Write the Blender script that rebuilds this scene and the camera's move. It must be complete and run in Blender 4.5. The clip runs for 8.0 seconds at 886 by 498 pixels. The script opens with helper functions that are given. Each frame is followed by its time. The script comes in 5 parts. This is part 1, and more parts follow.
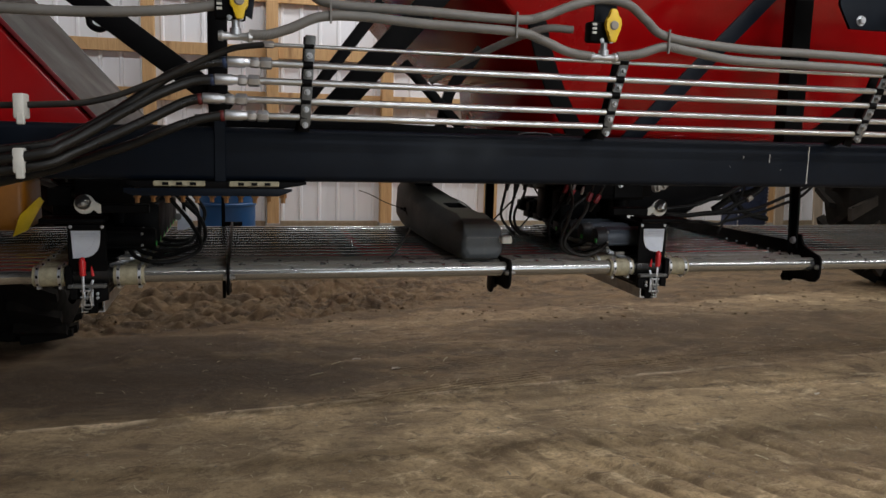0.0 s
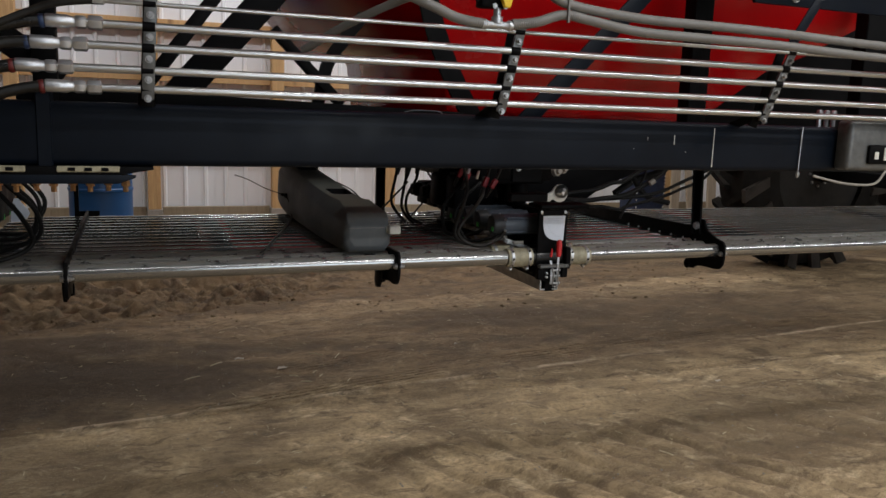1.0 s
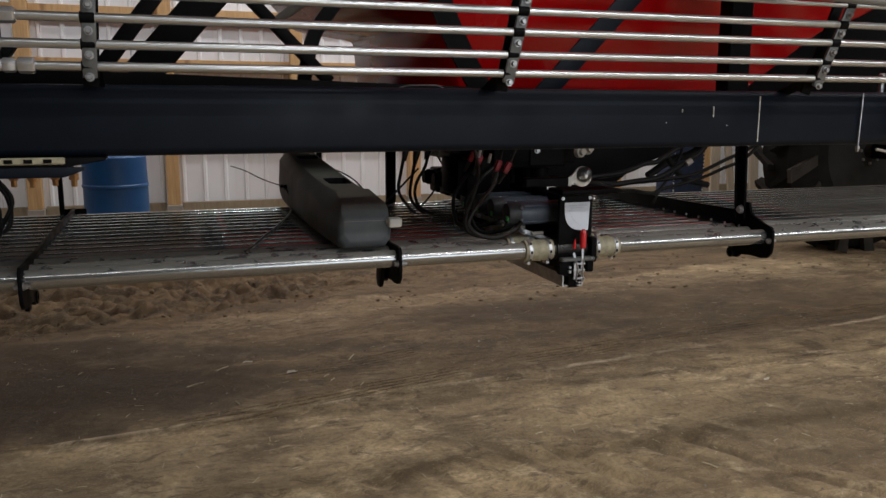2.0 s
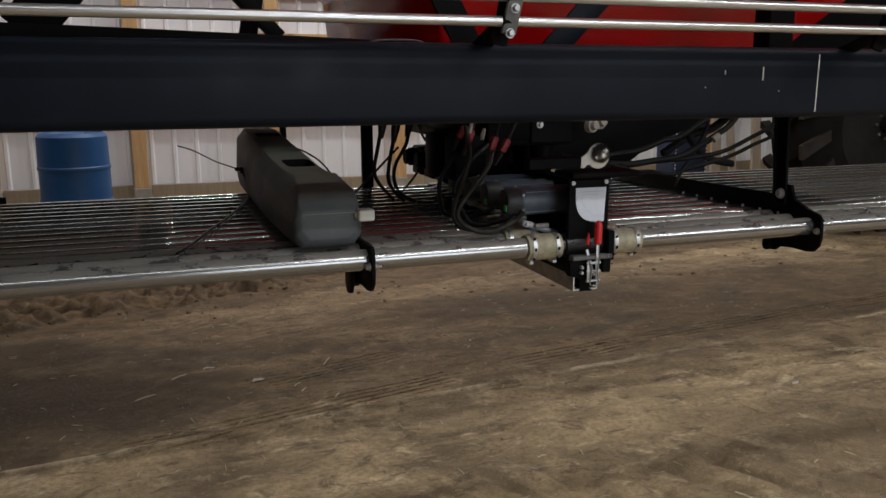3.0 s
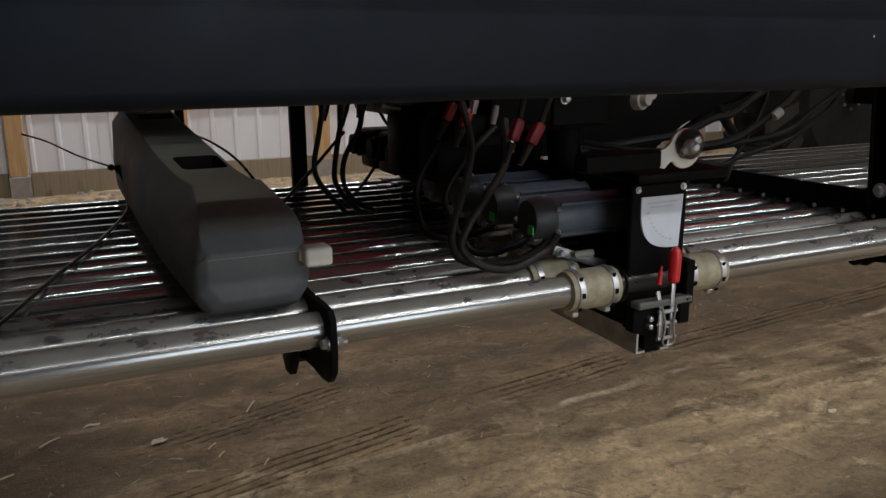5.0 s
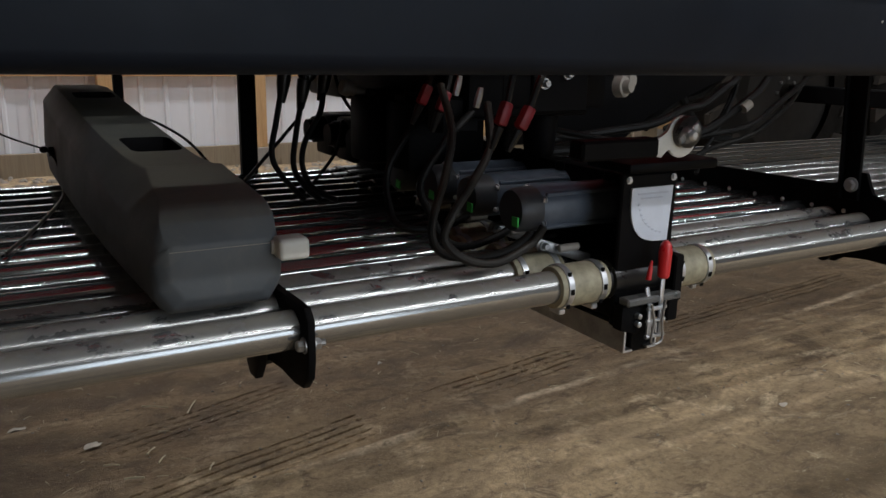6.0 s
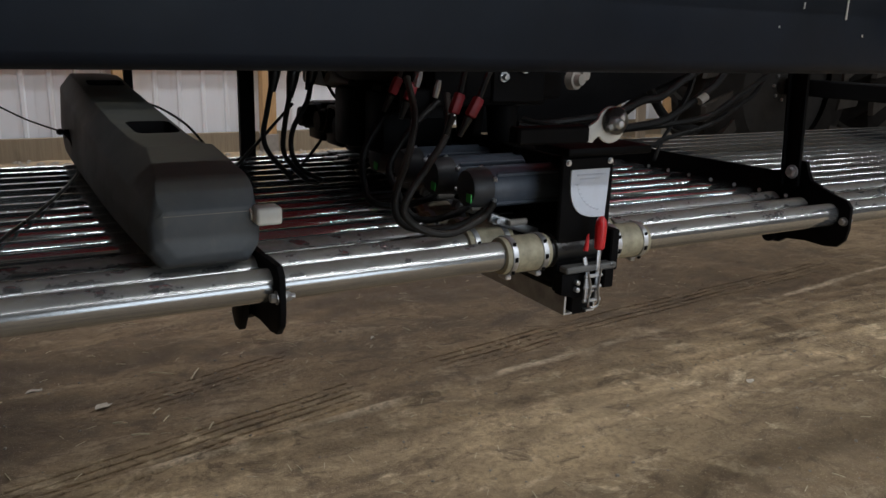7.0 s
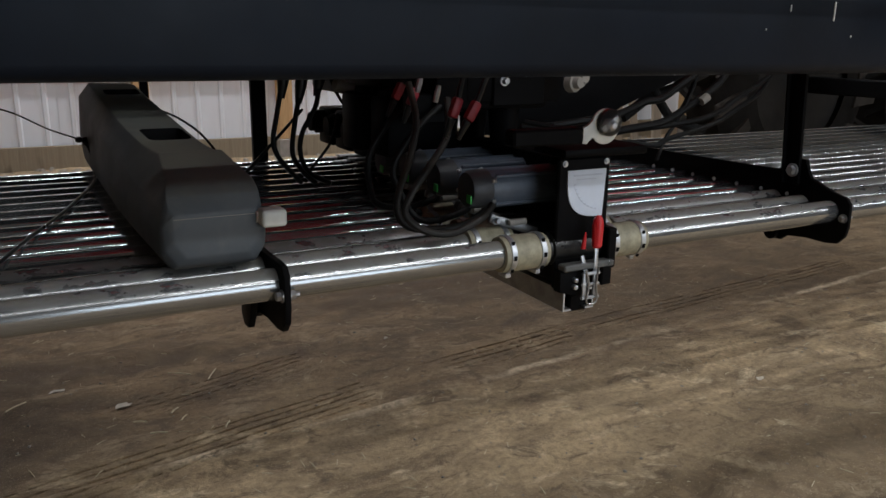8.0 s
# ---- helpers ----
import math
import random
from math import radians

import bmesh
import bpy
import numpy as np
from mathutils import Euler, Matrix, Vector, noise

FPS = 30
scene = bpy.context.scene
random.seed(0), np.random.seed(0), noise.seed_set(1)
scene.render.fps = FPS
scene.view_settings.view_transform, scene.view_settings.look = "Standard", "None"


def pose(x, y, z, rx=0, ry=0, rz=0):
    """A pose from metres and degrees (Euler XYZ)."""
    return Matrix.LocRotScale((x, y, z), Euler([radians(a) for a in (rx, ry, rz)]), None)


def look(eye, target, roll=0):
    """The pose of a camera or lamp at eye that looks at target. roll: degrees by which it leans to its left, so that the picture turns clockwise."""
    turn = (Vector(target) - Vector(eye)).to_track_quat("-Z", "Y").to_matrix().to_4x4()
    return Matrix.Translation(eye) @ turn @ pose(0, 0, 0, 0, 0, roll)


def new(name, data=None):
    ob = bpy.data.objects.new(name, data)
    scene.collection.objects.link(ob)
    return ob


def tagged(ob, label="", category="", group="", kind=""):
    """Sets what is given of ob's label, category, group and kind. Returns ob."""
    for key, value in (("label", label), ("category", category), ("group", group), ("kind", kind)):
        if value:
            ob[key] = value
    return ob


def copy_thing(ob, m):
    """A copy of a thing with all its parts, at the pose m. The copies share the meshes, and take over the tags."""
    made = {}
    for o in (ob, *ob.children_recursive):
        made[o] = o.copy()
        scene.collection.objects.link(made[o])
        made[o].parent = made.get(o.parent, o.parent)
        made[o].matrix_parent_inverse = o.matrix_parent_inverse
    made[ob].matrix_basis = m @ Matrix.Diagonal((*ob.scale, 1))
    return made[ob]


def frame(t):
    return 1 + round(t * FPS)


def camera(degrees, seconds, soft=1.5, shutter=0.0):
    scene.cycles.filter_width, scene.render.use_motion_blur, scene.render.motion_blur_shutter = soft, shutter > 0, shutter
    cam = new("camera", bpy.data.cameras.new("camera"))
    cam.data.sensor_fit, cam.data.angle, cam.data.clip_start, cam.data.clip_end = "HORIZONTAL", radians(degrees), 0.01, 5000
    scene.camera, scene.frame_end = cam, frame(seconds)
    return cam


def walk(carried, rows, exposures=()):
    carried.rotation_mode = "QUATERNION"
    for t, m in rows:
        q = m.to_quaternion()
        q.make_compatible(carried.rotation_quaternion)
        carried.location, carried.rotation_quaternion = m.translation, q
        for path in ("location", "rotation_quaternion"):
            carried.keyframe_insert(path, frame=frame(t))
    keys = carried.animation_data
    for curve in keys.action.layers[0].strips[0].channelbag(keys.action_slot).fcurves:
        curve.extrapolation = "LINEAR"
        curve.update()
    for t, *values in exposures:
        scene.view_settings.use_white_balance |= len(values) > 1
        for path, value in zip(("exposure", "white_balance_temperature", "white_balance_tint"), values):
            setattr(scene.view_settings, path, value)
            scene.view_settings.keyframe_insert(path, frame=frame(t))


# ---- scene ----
cam = camera(58.2, 8.0)
PATH = [
    (0, (0.020, -0.066, 1.513), (0.507, 1.852, 1.221), 1.57),
    (0.3, (0.015, 0.034, 1.506), (0.609, 1.920, 1.208), 1.51),
    (0.5, (0.018, 0.098, 1.507), (0.689, 1.957, 1.202), 2.18),
    (0.7, (0.065, 0.152, 1.501), (0.785, 1.991, 1.185), 2.09),
    (1, (0.191, 0.242, 1.500), (0.905, 2.081, 1.171), 1.89),
    (1.2, (0.263, 0.289, 1.505), (0.951, 2.136, 1.163), 1.22),
    (1.5, (0.337, 0.368, 1.498), (0.972, 2.230, 1.138), 0.58),
    (1.7, (0.374, 0.420, 1.477), (0.997, 2.288, 1.126), 0.18),
    (2.8, (0.542, 0.956, 1.438), (1.186, 2.807, 1.036), 0.08),
    (3, (0.602, 1.044, 1.418), (1.250, 2.892, 1.007), -0.12),
    (3.2, (0.676, 1.141, 1.423), (1.327, 2.984, 1.001), -0.41),
    (3.5, (0.746, 1.276, 1.419), (1.422, 3.111, 1.000), -0.32),
    (4, (0.727, 1.505, 1.394), (1.455, 3.313, 0.948), -0.52),
    (4.2, (0.703, 1.590, 1.386), (1.443, 3.393, 0.937), -0.19),
    (4.5, (0.677, 1.705, 1.386), (1.464, 3.484, 0.922), -0.41),
    (4.7, (0.699, 1.783, 1.379), (1.500, 3.555, 0.911), -0.34),
    (5, (0.763, 1.930, 1.378), (1.596, 3.686, 0.902), -0.31),
    (5.2, (0.803, 2.004, 1.380), (1.665, 3.746, 0.905), -0.10),
    (6.3, (0.711, 2.067, 1.344), (1.709, 3.728, 0.848), 1.42),
    (6.5, (0.708, 2.008, 1.349), (1.696, 3.676, 0.856), 1.62),
    (7, (0.720, 1.831, 1.370), (1.671, 3.513, 0.852), 1.71),
    (7.5, (0.720, 1.761, 1.372), (1.652, 3.454, 0.855), 1.51),
    (8, (0.728, 1.765, 1.379), (1.636, 3.472, 0.866), 0.80),
]
walk(cam, [(t, look(eye, target, roll)) for t, eye, target, roll in PATH],
     [(0.0, 0.0, 6500, 10), (4.5, 0.0, 6500, 10), (5.2, 0.0, 6350, 10), (6.3, 0.0, 6150, 9), (8.0, 0.0, 6080, 9)])

# ---- light ----
world = bpy.data.worlds.new("world")
scene.world = world
world.use_nodes = True
world.node_tree.nodes["Background"].inputs[0].default_value = (0.75, 0.85, 1.0, 1)
world.node_tree.nodes["Background"].inputs[1].default_value = 0.05
scene.view_settings.exposure = 0.0


def unseen_lamp(x, y, z, power, sx, sy, tilt):
    """An unseen row of lights under the ceiling."""
    lamp = bpy.data.lights.new("unseen_lamp_glow", "AREA")
    lamp.shape, lamp.size, lamp.size_y, lamp.energy, lamp.color = "RECTANGLE", sx, sy, power, (1.0, 0.99, 0.98)
    ob = new("unseen_lamp_glow", lamp)
    ob.matrix_world = pose(x, y, z, tilt)
    return ob


# unseen rows of shop lights: x, y, watts, length, width, tilt towards the back wall
# the three rear rows are added to brighten the back wall and ground
for lx, ly, lw, ll, lb, tilt in ((7.0, -1.3, 285, 10.0, 0.20, 0), (0.0, -1.3, 40, 4.0, 0.09, 0), (7.0, -3.6, 245, 10.0, 1.2, 0), (5.8, 1.2, 112, 10.4, 0.08, 0),
                                 (8.4, 7.6, 90, 9.0, 0.20, 62), (-1.6, 7.6, 92, 8.0, 0.20, 62), (3.6, 8.9, 172, 6.0, 0.20, 0)):
    unseen_lamp(lx, ly, 5.05, lw, ll, lb, tilt)

# cool fill added behind the camera; its open door is made up
fill_lamp = bpy.data.lights.new("unseen_front_fill", "AREA")
fill_lamp.shape, fill_lamp.size, fill_lamp.size_y, fill_lamp.energy, fill_lamp.color = "RECTANGLE", 4.6, 3.2, 160, (0.86, 0.93, 1.0)
fill_ob = new("unseen_front_fill", fill_lamp)
fill_ob.matrix_world = look((3.5, -6.02, 1.8), (3.5, 3.0, 1.8))

# ---- materials ----


class Mat:
    """A node material under construction."""

    def __init__(self, name, rough=0.5, metal=0.0):
        self.mat = bpy.data.materials.new(name)
        self.mat.use_nodes = True
        self.t = self.mat.node_tree
        self.bsdf = self.t.nodes["Principled BSDF"]
        self.bsdf.inputs["Roughness"].default_value = rough
        self.bsdf.inputs["Metallic"].default_value = metal
        self.co = self.t.nodes.new("ShaderNodeTexCoord").outputs["Object"]

    def link(self, a, b):
        self.t.links.new(a, b)

    def mapped(self, scale):
        m = self.t.nodes.new("ShaderNodeMapping")
        m.inputs["Scale"].default_value = scale
        self.link(self.co, m.inputs["Vector"])
        return m.outputs[0]

    def noise(self, scale, detail=6, rough=0.6, stretch=None, dist=0.0):
        n = self.t.nodes.new("ShaderNodeTexNoise")
        n.inputs["Scale"].default_value, n.inputs["Detail"].default_value = scale, detail
        n.inputs["Roughness"].default_value, n.inputs["Distortion"].default_value = rough, dist
        self.link(self.mapped(stretch) if stretch else self.co, n.inputs["Vector"])
        return n.outputs["Fac"]

    def ramp(self, fac, stops):
        r = self.t.nodes.new("ShaderNodeValToRGB")
        while len(r.color_ramp.elements) < len(stops):
            r.color_ramp.elements.new(0.5)
        for e, (p, c) in zip(r.color_ramp.elements, stops):
            e.position, e.color = p, (*c, 1) if len(c) == 3 else (c[0], c[0], c[0], 1)
        self.link(fac, r.inputs[0])
        return r.outputs[0]

    def mix(self, fac, a, b, kind="MIX"):
        m = self.t.nodes.new("ShaderNodeMix")
        m.data_type, m.blend_type = "RGBA", kind
        for v, s in ((fac, m.inputs[0]), (a, m.inputs[6]), (b, m.inputs[7])):
            if isinstance(v, (int, float)):
                s.default_value = v
            elif isinstance(v, tuple):
                s.default_value = (*v, 1)
            else:
                self.link(v, s)
        return m.outputs[2]

    def base(self, v):
        if isinstance(v, tuple):
            self.bsdf.inputs["Base Color"].default_value = (*v, 1)
        else:
            self.link(v, self.bsdf.inputs["Base Color"])
        return self

    def rough(self, v):
        self.link(v, self.bsdf.inputs["Roughness"])
        return self

    def bump(self, fac, strength=0.3, distance=0.01):
        b = self.t.nodes.new("ShaderNodeBump")
        b.inputs["Strength"].default_value, b.inputs["Distance"].default_value = strength, distance
        self.link(fac, b.inputs["Height"])
        self.link(b.outputs[0], self.bsdf.inputs["Normal"])
        return self

    def upward(self, low, high):
        """1 where the surface faces up."""
        g = self.t.nodes.new("ShaderNodeNewGeometry")
        s = self.t.nodes.new("ShaderNodeSeparateXYZ")
        self.link(g.outputs["Normal"], s.inputs[0])
        m = self.t.nodes.new("ShaderNodeMapRange")
        m.inputs["From Min"].default_value, m.inputs["From Max"].default_value = low, high
        self.link(s.outputs["Z"], m.inputs[0])
        return m.outputs[0]

    def random(self):
        return self.t.nodes.new("ShaderNodeObjectInfo").outputs["Random"]

    def times(self, a, b):
        m = self.t.nodes.new("ShaderNodeMath")
        m.operation = "MULTIPLY"
        for v, s in ((a, m.inputs[0]), (b, m.inputs[1])):
            if isinstance(v, (int, float)):
                s.default_value = v
            else:
                self.link(v, s)
        return m.outputs[0]


DUST = (0.30, 0.255, 0.19)


def painted(name, colour, rough=0.35, dust=0.35, vary=0.25, metal=0.0, scale=14.0, spec=0.5):
    """Paint, plastic or rubber with mottling, fine relief and dust lying on top of it."""
    m = Mat(name, rough, metal)
    m.bsdf.inputs["Specular IOR Level"].default_value = spec
    n = m.noise(scale, 6, 0.65)
    dark = tuple(c * (1 - vary) for c in colour)
    light = tuple(min(1, c * (1 + vary)) for c in colour)
    col = m.mix(m.ramp(n, ((0.3, (0,)), (0.7, (1,)))), dark, light)
    fleck = m.ramp(m.noise(scale * 0.45, 8, 0.7), ((0.42, (0,)), (0.75, (1,))))
    fac = m.times(m.times(fleck, m.upward(0.2, 0.95)), dust)
    m.base(m.mix(fac, col, DUST))
    m.rough(m.ramp(m.noise(scale * 0.8, 5, 0.6), ((0.3, (max(0.05, rough - 0.1),)), (0.7, (min(1, rough + 0.14),)))))
    m.bump(m.noise(scale * 14, 3, 0.5), 0.06, 0.002)
    return m.mat


def steel_material(name, tone=0.62, rough=0.2, dust=0.75, film=0.15, cover=0.36):
    """Drawn stainless steel: a thin uneven film of dust, and dust lying in patches along the top."""
    m = Mat(name, rough, 1.0)
    col = m.mix(m.ramp(m.noise(2.5, 4, 0.5), ((0.3, (0,)), (0.7, (1,)))), (tone * 0.84, tone * 0.87, tone * 0.90), (tone * 0.95, tone * 0.98, tone))
    patch = m.ramp(m.noise(3.4, 7, 0.66, (1.0, 2.4, 2.4), 0.4), ((cover, (0,)), (cover + 0.18, (1,))))
    speck = m.ramp(m.noise(20, 5, 0.6, (1.0, 1.6, 1.6)), ((0.34, (0.25,)), (0.5, (1,))))
    lie = m.times(m.times(m.times(patch, speck), m.upward(0.30, 0.92)), dust)
    thin = m.ramp(m.noise(1.4, 4, 0.55, (0.5, 3.0, 3.0)), ((0.3, (film * 0.55,)), (0.7, (film,))))
    top = m.t.nodes.new("ShaderNodeMath")
    top.operation = "MAXIMUM"
    m.link(lie, top.inputs[0])
    m.link(thin, top.inputs[1])
    lie = top.outputs[0]
    m.base(m.mix(lie, col, (0.205, 0.192, 0.158)))
    inv = m.t.nodes.new("ShaderNodeMath")
    inv.operation = "SUBTRACT"
    inv.inputs[0].default_value = 1.0
    m.link(lie, inv.inputs[1])
    m.link(inv.outputs[0], m.bsdf.inputs["Metallic"])
    m.rough(m.mix(lie, (rough, rough, rough), (0.62, 0.62, 0.62)))
    return m.mat


def wood_material(name, a, b):
    m = Mat(name, 0.65)
    g = m.noise(3.5, 8, 0.65, (9, 9, 0.6), 1.2)
    col = m.mix(m.ramp(g, ((0.3, (0,)), (0.72, (1,)))), a, b)
    knot = m.ramp(m.noise(2.2, 2, 0.5, (3, 3, 0.9)), ((0.66, (0,)), (0.74, (1,))))
    m.base(m.mix(m.times(knot, 0.6), col, (a[0] * 0.4, a[1] * 0.33, a[2] * 0.3)))
    m.bump(g, 0.15, 0.004)
    return m.mat


def dirt_material():
    m = Mat("packed_dirt", 0.95)
    big = m.noise(0.55, 5, 0.55, (1.0, 1.7, 1.0), 0.6)
    mid = m.noise(2.6, 8, 0.68, (0.8, 1.5, 1.0), 0.5)
    fine = m.noise(42, 6, 0.75)
    grit = m.noise(170, 3, 0.7)
    c = m.mix(m.ramp(mid, ((0.36, (0,)), (0.62, (1,)))), (0.148, 0.108, 0.064), (0.542, 0.429, 0.270))
    c = m.mix(m.ramp(big, ((0.42, (0,)), (0.62, (0.45,)))), c, (0.388, 0.303, 0.184))
    # the driven lane is browner and damper than the dry ground beside it
    pos = m.t.nodes.new("ShaderNodeSeparateXYZ")
    m.link(m.co, pos.inputs[0])
    wob = m.t.nodes.new("ShaderNodeMath")
    wob.operation = "MULTIPLY_ADD"
    m.link(m.noise(1.3, 6, 0.65, (0.8, 1.2, 1.0)), wob.inputs[0])
    wob.inputs[1].default_value = 1.7
    m.link(pos.outputs["Y"], wob.inputs[2])
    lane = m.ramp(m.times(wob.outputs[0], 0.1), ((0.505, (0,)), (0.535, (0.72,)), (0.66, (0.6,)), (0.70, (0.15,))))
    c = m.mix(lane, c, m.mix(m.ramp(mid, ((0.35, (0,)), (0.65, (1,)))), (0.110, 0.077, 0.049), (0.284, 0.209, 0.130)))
    pale = m.ramp(m.noise(3.4, 9, 0.74, (1.0, 1.8, 1.0), 0.4), ((0.54, (0,)), (0.66, (0.85,))))
    c = m.mix(pale, c, m.mix(lane, (0.760, 0.643, 0.443), (0.362, 0.284, 0.191)))
    # damp soil and shaded ground, both painted in as dark patches
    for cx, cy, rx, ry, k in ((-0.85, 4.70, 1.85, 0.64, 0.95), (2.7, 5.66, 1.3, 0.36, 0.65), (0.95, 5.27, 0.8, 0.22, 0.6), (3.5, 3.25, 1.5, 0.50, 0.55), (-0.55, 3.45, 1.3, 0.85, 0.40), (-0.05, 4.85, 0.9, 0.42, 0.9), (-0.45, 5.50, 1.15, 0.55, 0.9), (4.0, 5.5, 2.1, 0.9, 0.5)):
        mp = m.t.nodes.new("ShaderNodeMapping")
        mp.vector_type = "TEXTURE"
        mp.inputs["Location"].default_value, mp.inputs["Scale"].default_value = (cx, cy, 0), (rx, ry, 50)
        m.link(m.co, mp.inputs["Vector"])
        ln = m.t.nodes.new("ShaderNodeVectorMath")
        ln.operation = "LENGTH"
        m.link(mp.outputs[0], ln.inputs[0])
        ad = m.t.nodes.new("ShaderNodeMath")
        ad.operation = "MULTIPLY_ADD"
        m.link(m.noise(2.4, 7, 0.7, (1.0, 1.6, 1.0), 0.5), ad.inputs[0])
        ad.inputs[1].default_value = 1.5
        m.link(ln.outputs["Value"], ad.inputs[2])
        dark_patch = m.ramp(m.times(ad.outputs[0], 0.5), ((0.62, (k,)), (0.95, (0,))))
        c = m.mix(dark_patch, c, (0.062, 0.045, 0.030))
    # loose turned soil is browner than the packed ground
    slant = m.t.nodes.new("ShaderNodeMath")
    slant.operation = "MULTIPLY_ADD"
    m.link(pos.outputs["X"], slant.inputs[0])
    slant.inputs[1].default_value = -0.12
    m.link(wob.outputs[0], slant.inputs[2])
    soil = m.ramp(m.times(slant.outputs[0], 0.1), ((0.672, (0,)), (0.697, (0.8,)), (0.86, (0.8,)), (0.94, (0.1,))))
    # the dark tone of the churn also paints the shade in its gouges
    churn = m.noise(4.2, 7, 0.62, (0.65, 1.5, 1.0), 0.9)
    c = m.mix(soil, c, m.mix(m.ramp(churn, ((0.43, (0,)), (0.53, (1,)))), (0.034, 0.020, 0.010), (0.138, 0.091, 0.047)))
    # slanting dark prints of tyre lugs
    sl = m.t.nodes.new("ShaderNodeMath")
    sl.operation = "MULTIPLY_ADD"
    m.link(pos.outputs["Y"], sl.inputs[0])
    sl.inputs[1].default_value = 0.55
    m.link(pos.outputs["X"], sl.inputs[2])
    sw = m.t.nodes.new("ShaderNodeMath")
    sw.operation = "MULTIPLY_ADD"
    m.link(m.noise(5, 5, 0.6), sw.inputs[0])
    sw.inputs[1].default_value = 0.12
    m.link(sl.outputs[0], sw.inputs[2])
    sn = m.t.nodes.new("ShaderNodeMath")
    sn.operation = "SINE"
    m.link(m.times(sw.outputs[0], 2 * math.pi / 0.2), sn.inputs[0])
    stripe = m.ramp(sn.outputs[0], ((0.1, (0,)), (0.8, (1,))))
    near = m.ramp(m.times(pos.outputs["Y"], 0.1), ((0.235, (0,)), (0.265, (1,)), (0.345, (1,)), (0.372, (0,))))
    east = m.ramp(m.times(pos.outputs["X"], 0.1), ((0.05, (0,)), (0.15, (1,)), (0.42, (1,)), (0.50, (0,))))
    spot = m.ramp(m.noise(2.1, 5, 0.6), ((0.40, (0,)), (0.58, (0.75,))))
    c = m.mix(m.times(m.times(stripe, spot), m.times(near, east)), c, (0.165, 0.125, 0.078))
    # pale crumbled edge of a wheel track
    ed = m.t.nodes.new("ShaderNodeMath")
    ed.operation = "MULTIPLY_ADD"
    m.link(pos.outputs["X"], ed.inputs[0])
    ed.inputs[1].default_value = -0.11
    m.link(pos.outputs["Y"], ed.inputs[2])
    wig = m.t.nodes.new("ShaderNodeMath")
    wig.operation = "MULTIPLY_ADD"
    m.link(m.noise(2.5, 5, 0.6), wig.inputs[0])
    wig.inputs[1].default_value = 0.10
    m.link(ed.outputs[0], wig.inputs[2])
    line = m.ramp(m.times(wig.outputs[0], 0.2), ((0.8325, (0,)), (0.8370, (1,)), (0.8405, (1,)), (0.8435, (0,))))
    some = m.ramp(m.noise(1.9, 5, 0.6), ((0.42, (0,)), (0.56, (0.75,))))
    c = m.mix(m.times(line, some), c, (0.86, 0.74, 0.55))
    # dark flecks put the shade of small hollows into the colour
    pit_shade = m.ramp(m.noise(7, 8, 0.72, (1.0, 1.7, 1.0), 0.8), ((0.36, (1,)), (0.47, (0,))))
    c = m.mix(m.times(pit_shade, 0.8), c, (0.110, 0.079, 0.051))
    c = m.mix(m.times(m.ramp(fine, ((0.35, (1,)), (0.55, (0,)))), 0.55), c, (0.129, 0.093, 0.061))
    c = m.mix(m.times(m.ramp(grit, ((0.60, (0,)), (0.70, (1,)))), 0.55), c, (0.672, 0.567, 0.418))
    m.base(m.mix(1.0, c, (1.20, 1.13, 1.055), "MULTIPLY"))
    m.rough(m.ramp(mid, ((0.3, (0.8,)), (0.7, (1.0,)))))
    m.bump(m.mix(0.35, m.mix(0.5, fine, mid), grit), 0.8, 0.02)
    return m.mat


def tank_material():
    """Moulded dark plastic with olive dust settled on its upper faces and scuffed flanks."""
    m = Mat("dark_green_grey_plastic", 0.42)
    m.bsdf.inputs["Specular IOR Level"].default_value = 0.4
    c = m.mix(m.ramp(m.noise(5, 7, 0.65), ((0.32, (0,)), (0.68, (1,)))), (0.066, 0.076, 0.086), (0.104, 0.114, 0.122))
    scuff = m.ramp(m.noise(9, 8, 0.7, (1.0, 0.5, 1.6), 0.6), ((0.52, (0,)), (0.72, (0.5,))))
    c = m.mix(scuff, c, (0.15, 0.15, 0.135))
    cover = m.ramp(m.noise(4.5, 8, 0.68, None, 0.5), ((0.34, (0.15,)), (0.60, (0.85,))))
    lie = m.times(cover, m.upward(0.55, 0.97))
    m.base(m.mix(lie, c, (0.190, 0.185, 0.145)))
    m.rough(m.mix(lie, m.ramp(m.noise(7, 5, 0.6), ((0.3, (0.46,)), (0.7, (0.64,)))), (0.88, 0.88, 0.88)))
    m.bump(m.noise(160, 3, 0.5), 0.08, 0.002)
    return m.mat


def wall_material():
    m = Mat("white_ribbed_steel", 0.42)
    n = m.noise(1.3, 7, 0.65, (1.5, 1.5, 0.5))
    c = m.mix(m.ramp(n, ((0.35, (0,)), (0.7, (1,)))), (0.74, 0.765, 0.81), (0.80, 0.83, 0.88))
    run = m.ramp(m.noise(7, 6, 0.7, (1.6, 1.0, 0.12)), ((0.56, (0,)), (0.8, (0.5,))))
    c = m.mix(run, c, (0.60, 0.57, 0.52))
    m.base(c)
    m.bump(m.noise(3, 3, 0.5), 0.08, 0.01)
    return m.mat


